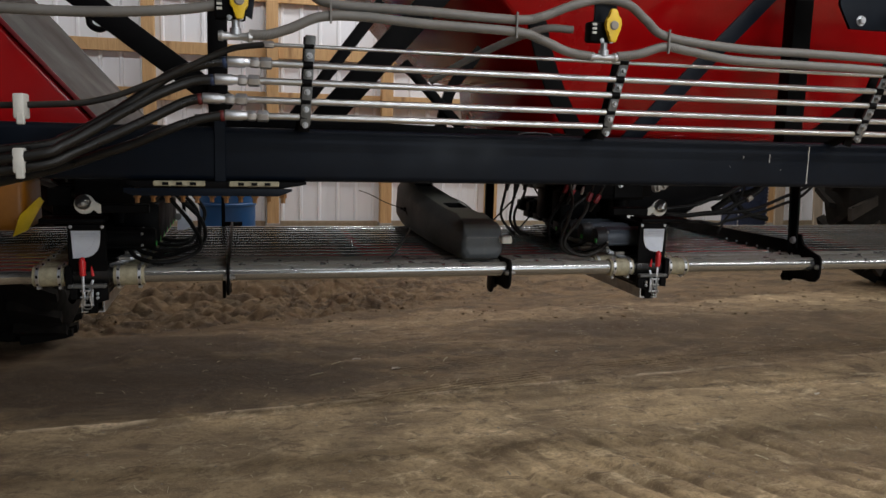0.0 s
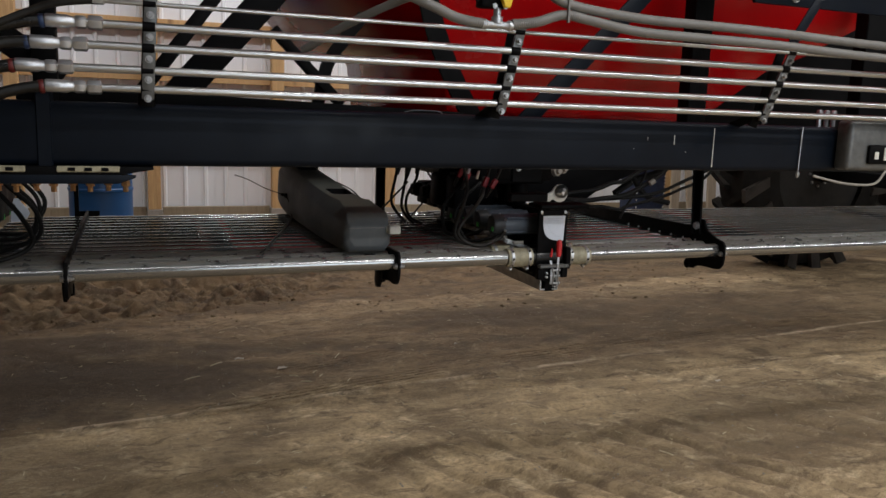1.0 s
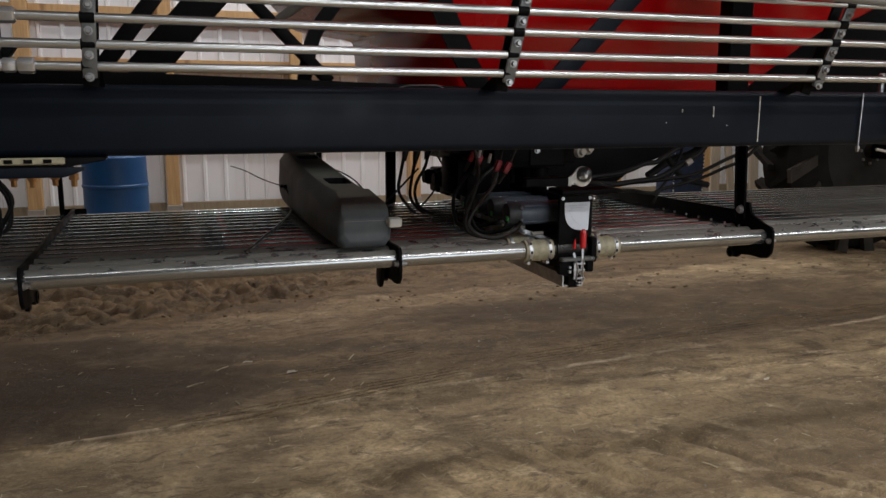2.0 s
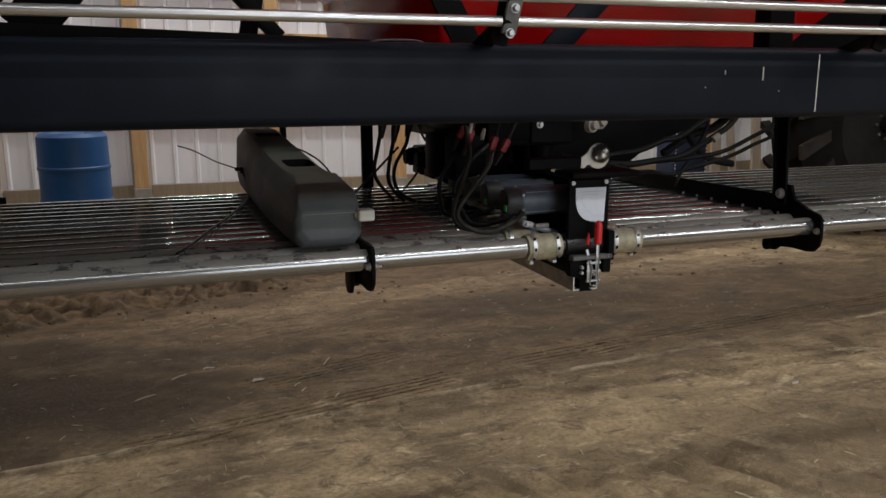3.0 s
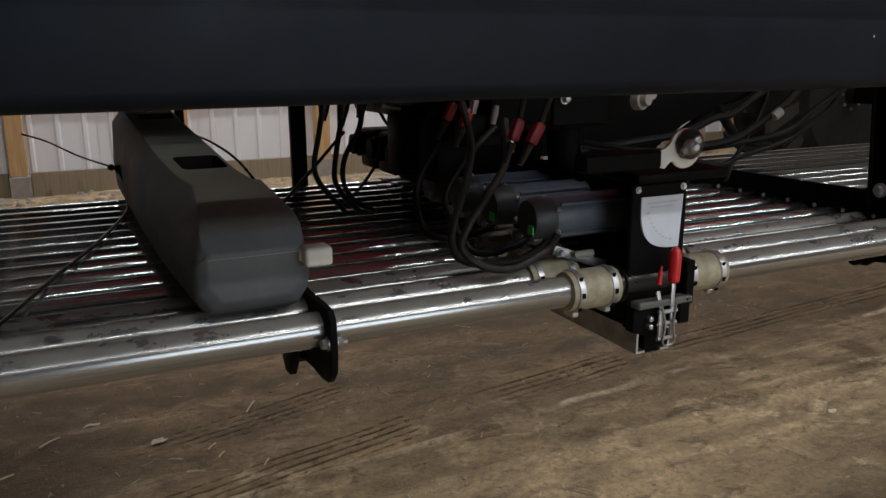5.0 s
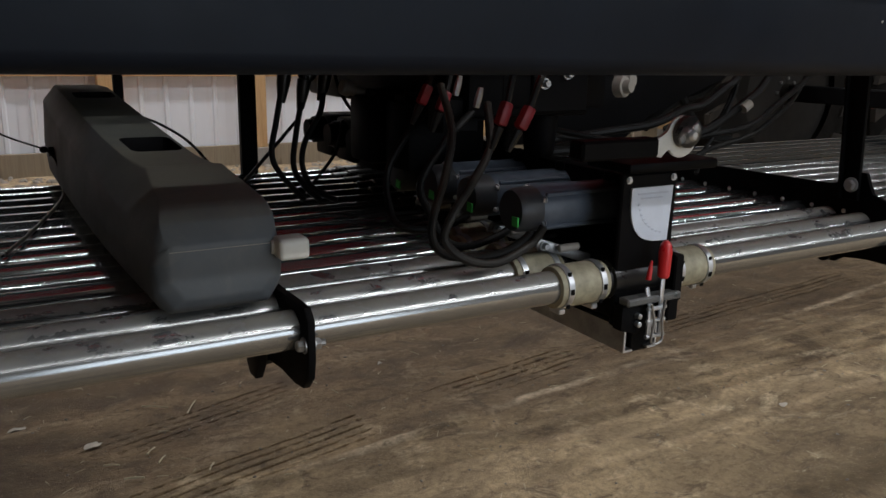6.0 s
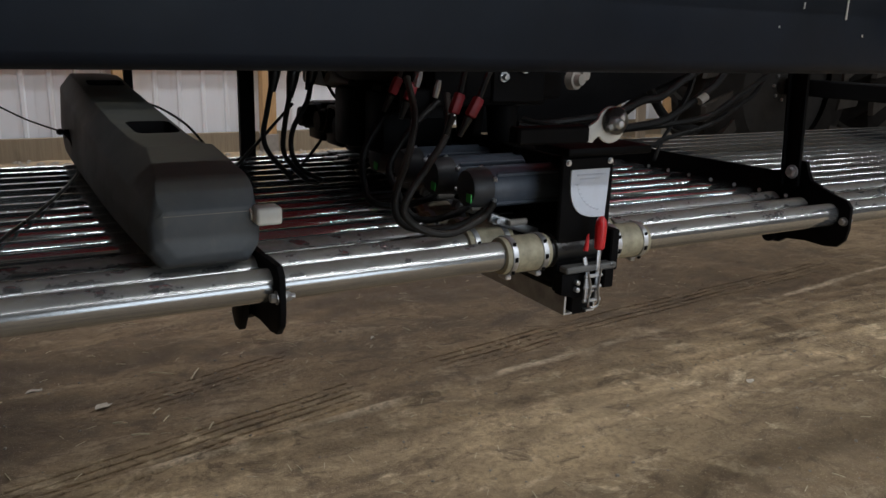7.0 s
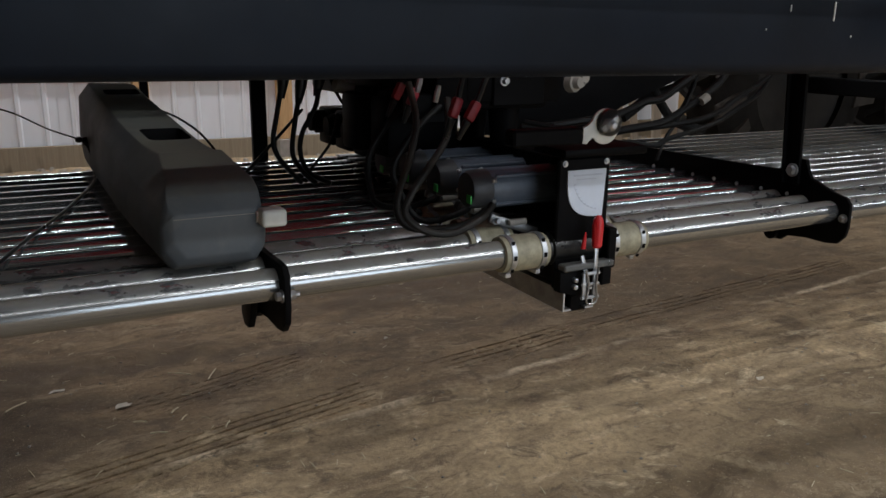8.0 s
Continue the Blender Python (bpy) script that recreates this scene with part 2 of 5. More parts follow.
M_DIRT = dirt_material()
M_WALL = wall_material()
M_STEEL = steel_material("stainless_tube", 0.56, 0.11, 0.12, 0.09)
M_FILM = steel_material("filmed_stainless_tube", 0.60, 0.075, 0.22, 0.15)
M_DUSTY = steel_material("dusty_stainless_tube", 0.38, 0.09, 0.88, 0.22, 0.30)
M_LINE = steel_material("zinc_hydraulic_line", 0.60, 0.26, 0.2, 0.10)
M_ZINC = painted("zinc_plated", (0.56, 0.58, 0.61), 0.40, 0.05, 0.10, 0.9, 40)
M_BEAM = painted("blue_black_frame_paint", (0.0044, 0.0072, 0.0128), 0.42, 0.04, 0.25, 0.0, 5, 0.13)
# black coating, and the painted shade of the left motors and hand holes
M_BLACK = painted("black_coat_and_shade", (0.0035, 0.0035, 0.004), 0.5, 0.02, 0.2, 0.0, 9, 0.06)
M_MOTOR = painted("navy_motor_paint", (0.085, 0.106, 0.140), 0.36, 0.2, 0.25, 0.0, 20, 0.35)
M_DEEPRED = painted("dark_red_connector", (0.19, 0.006, 0.012), 0.45, 0.1, 0.2, 0.0, 30)
M_CLAMP = painted("dark_grey_clamp", (0.13, 0.135, 0.135), 0.45, 0.2, 0.25, 0.4, 20)
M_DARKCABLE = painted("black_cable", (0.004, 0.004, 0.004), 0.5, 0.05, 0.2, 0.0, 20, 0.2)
M_CAP = painted("charcoal_plastic", (0.034, 0.038, 0.045), 0.45, 0.3, 0.2, 0.0, 20, 0.4)
M_RAIL = painted("dull_galvanised", (0.34, 0.34, 0.34), 0.36, 0.3, 0.3, 0.8, 20)
M_PLASTIC = tank_material()
M_RUBBER = painted("black_rubber", (0.007, 0.007, 0.007), 0.32, 0.04, 0.25, 0.0, 18, 0.4)
M_HOSE = painted("dusty_rubber_hose", (0.013, 0.012, 0.011), 0.55, 0.3, 0.3, 0.0, 22, 0.3)
M_GREYHOSE = painted("grey_pvc_hose", (0.17, 0.165, 0.155), 0.48, 0.45, 0.15, 0.0, 9)
M_RED = painted("red_hopper_paint", (0.42, 0.003, 0.005), 0.16, 0.03, 0.12, 0.0, 3)
M_SIDE = painted("dark_brown_sheet", (0.030, 0.020, 0.017), 0.55, 0.08, 0.35, 0.0, 3, 0.15)
M_REDGRIP = painted("red_vinyl_grip", (0.55, 0.018, 0.022), 0.35, 0.15, 0.1, 0.0, 30)
M_YELLOW = painted("yellow_plastic", (0.78, 0.52, 0.015), 0.4, 0.1, 0.08, 0.0, 30)
M_CREAM = painted("cream_silicone_sleeve", (0.32, 0.295, 0.205), 0.55, 0.7, 0.34, 0.0, 38)
M_WHITE = painted("white_plastic", (0.62, 0.62, 0.58), 0.4, 0.3, 0.08, 0.0, 24)
M_LABEL = painted("pale_blue_label", (0.60, 0.65, 0.74), 0.5, 0.1, 0.05, 0.0, 30)
M_PRINT = painted("grey_print", (0.50, 0.54, 0.63), 0.55, 0.1, 0.05, 0.0, 30)
M_GREEN = painted("green_sticker", (0.06, 0.55, 0.10), 0.5, 0.05, 0.08, 0.0, 30)
M_BRASS = painted("brass", (0.62, 0.38, 0.20), 0.35, 0.2, 0.15, 1.0, 40)
M_BLUE = painted("blue_drum_plastic", (0.010, 0.090, 0.270), 0.42, 0.35, 0.12, 0.0, 5)
M_NAVYTAG = painted("navy_tag_tape", (0.010, 0.028, 0.085), 0.5, 0.1, 0.2, 0.0, 30)
M_DARKRED = painted("dark_red_tag_tape", (0.11, 0.008, 0.008), 0.5, 0.1, 0.2, 0.0, 30)
M_NAVY = painted("navy_canvas", (0.018, 0.030, 0.070), 0.8, 0.1, 0.3, 0.0, 25)
M_ORANGE = painted("amber_machine_paint", (0.30, 0.11, 0.008), 0.4, 0.2, 0.2, 0.0, 8)
M_TYRE = painted("tractor_tyre_rubber", (0.010, 0.009, 0.008), 0.85, 0.15, 0.35, 0.0, 8, 0.12)
M_LUG = painted("dusty_tyre_lug", (0.034, 0.030, 0.026), 0.85, 0.2, 0.3, 0.0, 8, 0.2)
M_RIM = painted("dusty_grey_rim", (0.012, 0.011, 0.010), 0.6, 0.3, 0.3, 0.0, 6, 0.3)
M_POST = wood_material("pine_post", (0.42, 0.25, 0.11), (0.62, 0.41, 0.20))
M_PLY = wood_material("weathered_skirt_board", (0.21, 0.170, 0.115), (0.31, 0.255, 0.175))
M_BOARD = wood_material("grey_old_board", (0.24, 0.19, 0.14), (0.40, 0.33, 0.25))
M_CONC = painted("concrete", (0.30, 0.28, 0.25), 0.85, 0.3, 0.2, 0.0, 12)
M_CEIL = painted("unseen_shed_grey", (0.15, 0.145, 0.135), 0.6, 0.0, 0.06, 0.0, 2)
M_STRAW = painted("straw", (0.66, 0.57, 0.38), 0.7, 0.0, 0.25, 0.0, 60)
M_CHIP = painted("pale_chip", (0.66, 0.60, 0.50), 0.8, 0.0, 0.2, 0.0, 40)
M_STONE = painted("stone", (0.26, 0.23, 0.19), 0.85, 0.3, 0.25, 0.0, 30)
M_CLOD = painted("dirt_clod", (0.20, 0.145, 0.085), 0.95, 0.0, 0.35, 0.0, 18)


def clear_material():
    m = Mat("clear_plastic", 0.12)
    m.bsdf.inputs["Transmission Weight"].default_value = 0.97
    m.bsdf.inputs["IOR"].default_value = 1.45
    m.base(m.mix(m.ramp(m.noise(30, 4), ((0.4, (0,)), (0.7, (1,)))), (0.97, 0.97, 0.96), (0.90, 0.90, 0.88)))
    return m.mat


M_CLEAR = clear_material()

# ---- mesh helpers ----


def thing(name, label, category, group="", at=(0, 0, 0), kind=""):
    ob = new(name)
    ob.location = at
    ob.empty_display_size = 0.05
    return tagged(ob, label, category, group, kind)


def to_mesh(name, bm, material, smooth=0.6):
    me = bpy.data.meshes.new(name)
    bmesh.ops.recalc_face_normals(bm, faces=bm.faces)
    bm.to_mesh(me)
    bm.free()
    me.materials.append(material)
    if smooth:
        me.shade_smooth()
        me.set_sharp_from_angle(angle=smooth)
    return me


def part(name, bm, material, parent, label="", smooth=0.6):
    ob = new(name, to_mesh(name, bm, material, smooth))
    ob.parent = parent
    if label:
        ob["label"] = label
    return ob


def share(name, mesh, parent, m):
    ob = new(name, mesh)
    ob.parent = parent
    ob.matrix_local = m
    return ob


def single(name, bm, material, label, category, group="", kind="", smooth=0.6):
    return tagged(new(name, to_mesh(name, bm, material, smooth)), label, category, group, kind)


def bm_box(x0, x1, y0, y1, z0, z1, bevel=0.0, seg=2, bm=None):
    bm = bm or bmesh.new()
    r = bmesh.ops.create_cube(bm, size=1.0)
    for v in r["verts"]:
        v.co = Vector((x0 + (v.co.x + 0.5) * (x1 - x0), y0 + (v.co.y + 0.5) * (y1 - y0), z0 + (v.co.z + 0.5) * (z1 - z0)))
    if bevel:
        edges = list({e for v in r["verts"] for e in v.link_edges})
        bmesh.ops.bevel(bm, geom=edges, offset=bevel, segments=seg, profile=0.5, affect="EDGES")
    return bm


def bm_ring(bm, centre, a, b, r, n):
    return [bm.verts.new(centre + a * (r * math.cos(2 * math.pi * i / n)) + b * (r * math.sin(2 * math.pi * i / n))) for i in range(n)]


def bm_lathe(p0, axis, rings, n=20, bm=None, caps=True):
    """Rings of (distance along the axis, radius), from p0."""
    bm = bm or bmesh.new()
    p0, axis = Vector(p0), Vector(axis).normalized()
    a = axis.orthogonal().normalized()
    b = axis.cross(a)
    rows = [bm_ring(bm, p0 + axis * d, a, b, max(r, 1e-5), n) for d, r in rings]
    for u, v in zip(rows, rows[1:]):
        for i in range(n):
            bm.faces.new((u[i], u[(i + 1) % n], v[(i + 1) % n], v[i]))
    if caps:
        bm.faces.new(rows[0][::-1])
        bm.faces.new(rows[-1])
    return bm


def bm_rod(p0, p1, r, n=12, bm=None):
    p0, p1 = Vector(p0), Vector(p1)
    d = (p1 - p0).length
    e = min(r * 0.2, d * 0.1)
    return bm_lathe(p0, p1 - p0, ((0, r - e), (e, r), (d - e, r), (d, r - e)), n, bm)


def spline(points, steps=10):
    """A smooth line through the points."""
    p = [Vector(q) for q in points]
    p = [p[0] * 2 - p[1]] + p + [p[-1] * 2 - p[-2]]
    out = []
    for i in range(1, len(p) - 2):
        for k in range(steps):
            t = k / steps
            out.append(0.5 * ((2 * p[i]) + (p[i + 1] - p[i - 1]) * t + (2 * p[i - 1] - 5 * p[i] + 4 * p[i + 1] - p[i + 2]) * t * t
                              + (3 * p[i] - p[i - 1] - 3 * p[i + 1] + p[i + 2]) * t ** 3))
    return out + [p[-2]]


def bm_sweep(points, r, n=12, bm=None, rib=0.0):
    """A hose along a line of points; rib: every second ring narrower by that share."""
    bm = bm or bmesh.new()
    pts = [Vector(q) for q in points]
    rows, a = [], None
    for i, p in enumerate(pts):
        d = (pts[min(i + 1, len(pts) - 1)] - pts[max(i - 1, 0)]).normalized()
        a = d.orthogonal().normalized() if a is None else (a - d * a.dot(d)).normalized()
        rows.append(bm_ring(bm, p, a, d.cross(a), r * (1 - rib * (i % 2)), n))
    for u, v in zip(rows, rows[1:]):
        for i in range(n):
            bm.faces.new((u[i], u[(i + 1) % n], v[(i + 1) % n], v[i]))
    bm.faces.new(rows[0][::-1])
    bm.faces.new(rows[-1])
    return bm


def bm_plate(outline, axis, c0, c1, bevel=0.0, bm=None):
    """A plate cut to an outline: for axis 'x' pairs of (y, z), for 'y' pairs of (x, z), for 'z' pairs of (x, y)."""
    bm = bm or bmesh.new()

    def place(p, c):
        return {"x": (c, p[0], p[1]), "y": (p[0], c, p[1]), "z": (p[0], p[1], c)}[axis]

    lo = [bm.verts.new(place(p, c0)) for p in outline]
    hi = [bm.verts.new(place(p, c1)) for p in outline]
    faces = [bm.faces.new(lo), bm.faces.new(hi[::-1])]
    k = len(lo)
    for i in range(k):
        faces.append(bm.faces.new((lo[i], hi[i], hi[(i + 1) % k], lo[(i + 1) % k])))
    if bevel:
        rim = [e for f in faces[:2] for e in f.edges]
        bmesh.ops.bevel(bm, geom=list(set(rim)), offset=bevel, segments=2, profile=0.5, affect="EDGES")
    return bm


def strip_outline(points, width, steps=6):
    """The outline of a bent strip along a line of (across, up) pairs."""
    line = [Vector((q.x, q.y)) for q in spline([(a, b, 0) for a, b in points], steps)]
    one, two = [], []
    for i, q in enumerate(line):
        d = (line[min(i + 1, len(line) - 1)] - line[max(i - 1, 0)]).normalized() * (width / 2)
        one.append((q.x - d.y, q.y + d.x))
        two.append((q.x + d.y, q.y - d.x))
    return one + two[::-1]


def bm_bar(p0, p1, width, depth, bm=None, bevel=0.003):
    """A flat bar from p0 to p1 in a plane of constant y; depth is along y."""
    p0, p1 = Vector(p0), Vector(p1)
    d = (p1 - p0).normalized()
    s = Vector((0, 1, 0)).cross(d).normalized() * (width / 2)
    w = Vector((0, depth / 2, 0))
    bm = bm or bmesh.new()
    vs = [bm.verts.new(p + a * s + b * w) for p in (p0, p1) for a, b in ((-1, -1), (1, -1), (1, 1), (-1, 1))]
    new_faces = [bm.faces.new([vs[i] for i in q]) for q in ((3, 2, 1, 0), (4, 5, 6, 7), (0, 1, 5, 4), (1, 2, 6, 5), (2, 3, 7, 6), (3, 0, 4, 7))]
    if bevel:
        bmesh.ops.bevel(bm, geom=list({e for f in new_faces for e in f.edges}), offset=bevel, segments=2, profile=0.5, affect="EDGES")
    return bm


def bm_bolt(p, axis, r=0.009, h=0.008, bm=None):
    """A hexagon bolt head on a washer."""
    bm = bm_lathe(p, axis, ((0, r * 1.35), (h * 0.25, r * 1.35)), 16, bm)
    q = Vector(p) + Vector(axis).normalized() * (h * 0.25)
    return bm_lathe(q, axis, ((0, r), (h * 0.8, r), (h, r * 0.8)), 6, bm)


# ---- building ----
X0, X1, YB, YF, TOP = -9.0, 14.0, 10.0, -6.0, 5.2


def build_walls():
    back = thing("wall_back", "white ribbed steel wall on pine posts", "wall", kind="structure", at=(0, YB, 0))
    pitch = 0.2286
    # one sheet of four ribs, shared by all sheets
    outline, k = [], 0
    for i in range(4):
        x = i * pitch
        outline += [(x, 0.0), (x + 0.085, 0.0), (x + 0.098, 0.0), (x + 0.112, -0.016), (x + 0.138, -0.016), (x + 0.152, 0.0)]
    outline.append((4 * pitch - 0.003, 0.0))
    bm = bmesh.new()
    loops = []
    for off in (0.0, 0.012):
        loops.append([[bm.verts.new((x, y + off, z)) for x, y in outline] for z in (0.0, TOP - 0.3)])
    n = len(outline)
    for lo, hi in loops:
        for i in range(n - 1):
            bm.faces.new((lo[i], lo[i + 1], hi[i + 1], hi[i]))
    for j in (0, 1):
        for i in range(n - 1):
            bm.faces.new((loops[0][j][i], loops[1][j][i], loops[1][j][i + 1], loops[0][j][i + 1]))
    sheet = to_mesh("sheet", bm, M_WALL, 0.3)
    x, i = X0, 0
    while x < X1 - 0.1:
        share("sheet", sheet, back, pose(x, 0.02 + 0.003 * (i % 2), 0.30))
        x, i = x + 4 * pitch, i + 1
    part("outer_skin", bm_box(X0 - 0.2, X1 + 0.2, 0.06, 0.16, -0.2, TOP), M_WALL, back)
    post = to_mesh("post", bm_box(-0.07, 0.07, -0.14, 0.0, 0.34, TOP, 0.004, 1), M_POST)
    foot = to_mesh("post_foot", bm_box(-0.085, 0.085, -0.15, -0.0, -0.1, 0.34, 0.006, 1), M_CONC)
    for k in range(-6, 10):
        share("post", post, back, pose(0.38 + 1.40 * k, 0, 0))
        share("post_foot", foot, back, pose(0.38 + 1.40 * k, 0, 0))
    girt = to_mesh("girt", bm_box(0.075, 1.325, -0.045, -0.003, -0.07, 0.07, 0.003, 1), M_POST)
    skirt = to_mesh("skirt_board", bm_box(0.09, 1.31, -0.05, -0.003, -0.05, 0.36, 0.004, 1), M_PLY)
    for k in range(-6, 9):
        for z in (1.10, 1.86, 2.40, 3.05, 3.70, 4.32):
            share("girt", girt, back, pose(0.38 + 1.40 * k, 0, z))
        share("skirt_board", skirt, back, pose(0.38 + 1.40 * k, 0, 0))
    # unseen walls and ceiling, kept dull to cut bounced light
    for name, box in (("wall_left", (X0 - 0.2, X0, YF, YB + 0.16, -0.2, TOP)), ("wall_right", (X1, X1 + 0.2, YF, YB + 0.16, -0.2, TOP)),
                      ("wall_front_1", (X0 - 0.2, 1.2, YF - 0.2, YF, -0.2, TOP)), ("wall_front_2", (5.8, X1 + 0.2, YF - 0.2, YF, -0.2, TOP)), ("wall_front_3", (1.2, 5.8, YF - 0.2, YF, 3.4, TOP))):
        single(name, bm_box(*box), M_CEIL, "unseen shed wall, dull grey to cut bounced light", "wall", kind="structure")
    single("ceiling", bm_box(X0 - 0.2, X1 + 0.2, YF - 0.2, YB + 0.16, TOP, TOP + 0.15), M_CEIL, "unseen ceiling, dull grey to cut bounced light", "ceiling", kind="structure")


build_walls()


# ---- ground ----
def fbm(x, y, s, octaves=4):
    return noise.fractal(Vector((x * s, y * s, 3.7)), 0.7, 2.1, octaves)


def ground_height(x, y):
    calm = 1.0 - 0.65 * max(0.0, min(1.0, (y - 3.9) / 0.3, (5.3 - y) / 0.3))
    h = calm * (0.018 * fbm(x, y * 1.4, 0.8) + 0.010 * fbm(x + 9, y * 1.3, 3.6, 5))
    loose = max(0.0, min(1.0, (y - 5.95 - 0.27 * (x + 0.5)) / 0.25)) * max(0.0, min(1.0, (8.2 - y) / 0.8)) * max(0.35, min(1.0, (2.6 - x) / 1.6))
    if loose > 0:
        h += loose * (0.13 * abs(fbm(x * 0.8, y * 1.8, 3.0, 4)) + 0.045 * fbm(x * 0.8 + 3, y * 1.8, 6.5, 4) - 0.045)
    h += 0.15 * max(0.0, min(1.0, (y - 7.2) / 2.0))
    # tread marks pressed by tyres: five narrow broken grooves in each
    for xa, xb, yc, slope, deep in ((0.30, 1.86, 4.165, 0.240, 1.25), (0.75, 1.72, 4.705, 0.250, 0.26), (2.10, 3.00, 4.575, 0.165, 0.42), (2.95, 5.4, 4.715, 0.10, 0.3)):
        u = y - yc - slope * (x - xa)
        if abs(u) < 0.12 and xa < x < xb:
            u += 0.0010 * math.sin(x * 60.0) + 0.0008 * math.sin(x * 23.0 + 1.3)
            k = math.floor(u / 0.043) + 0.5
            if -2.6 < k < 2.0:
                d = abs(u - k * 0.043)
                dash = 1.0 + 0.9 * math.sin(x * 95.0 + k * 2.1) + 1.6 * noise.noise(Vector((x * 9, k * 5.0, yc)))
                end = 0.02 * noise.noise(Vector((k * 3.1, yc, 1.0)))
                fade = min(1.0, (x - xa) / 0.4, max(0.0, (xb + end - x) / 0.02)) * min(1.0, max(0.0, 0.85 + 1.1 * noise.noise(Vector((x * 2.2, k * 3.7 + yc, 7.0)))))
                h -= (1.0 if k > -2.0 else 0.45) * deep * fade * 0.030 * max(0.0, 1 - (d / (0.0040 + 0.0012 * dash)) ** 2) * min(1.0, max(0.05, dash))
    # crumbled edge along the wheel track
    e = y - 4.14 - 0.11 * x - 0.02 * noise.noise(Vector((x * 3, 0, 2)))
    if abs(e) < 0.03 and -1.2 < x < 2.2:
        h += 0.010 * (1 - (e / 0.03) ** 2)
    # slanting scuffs of tyre lugs
    lug = max(0.0, min(1.0, (x - 0.3 + (y - 3.2) * 0.3) / 0.9)) * max(0.0, min(1.0, (3.72 - y) / 0.35)) * max(0.0, min(1.0, (y - 2.3) / 0.3)) * max(0.0, min(1.0, (5.0 - x) / 0.8))
    if lug > 0:
        w = x + 0.55 * y + 0.06 + 0.02 * fbm(x, y, 2.2, 3)
        g = max(0.0, math.sin(w / 0.2 * 2 * math.pi)) ** 1.5 * max(0.0, min(1.0, 0.45 + 1.2 * fbm(x + 4, y * 1.2, 1.9, 3)))
        h += lug * (-0.034 * g + 0.007 * fbm(x * 1.6 + y * 0.9, y * 0.9, 8.0, 4))
    return h


def build_ground():
    xs = list(np.concatenate([np.linspace(X0 - 0.1, -3, 24)[:-1], np.linspace(-3, 0.3, 150)[:-1], np.linspace(0.3, 2.9, 300)[:-1], np.linspace(2.9, 7, 200), np.linspace(7, X1 + 0.1, 24)[1:]]))
    ys = list(np.concatenate([np.linspace(YF - 0.1, 1.5, 24)[:-1], np.linspace(1.5, 2.8, 34)[:-1], np.linspace(2.8, 4.15, 90)[:-1], np.linspace(4.15, 5.05, 380)[:-1],
                              np.linspace(5.05, 8.2, 128)[:-1], np.linspace(8.2, YB + 0.05, 20)]))
    verts = [(x, y, ground_height(x, y)) for y in ys for x in xs]
    w = len(xs)
    faces = [(j * w + i, j * w + i + 1, (j + 1) * w + i + 1, (j + 1) * w + i) for j in range(len(ys) - 1) for i in range(w - 1)]
    me = bpy.data.meshes.new("ground")
    me.from_pydata(verts, [], faces)
    me.shade_smooth()
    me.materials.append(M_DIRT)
    tagged(new("ground", me), "packed brown dirt floor with tyre tread marks and loose soil", "ground", kind="structure")


build_ground()


# ---- cart frame ----
BF, BB, BZ0, BZ1 = 2.83, 3.03, 1.320, 1.508      # beam: front, back, underside, top


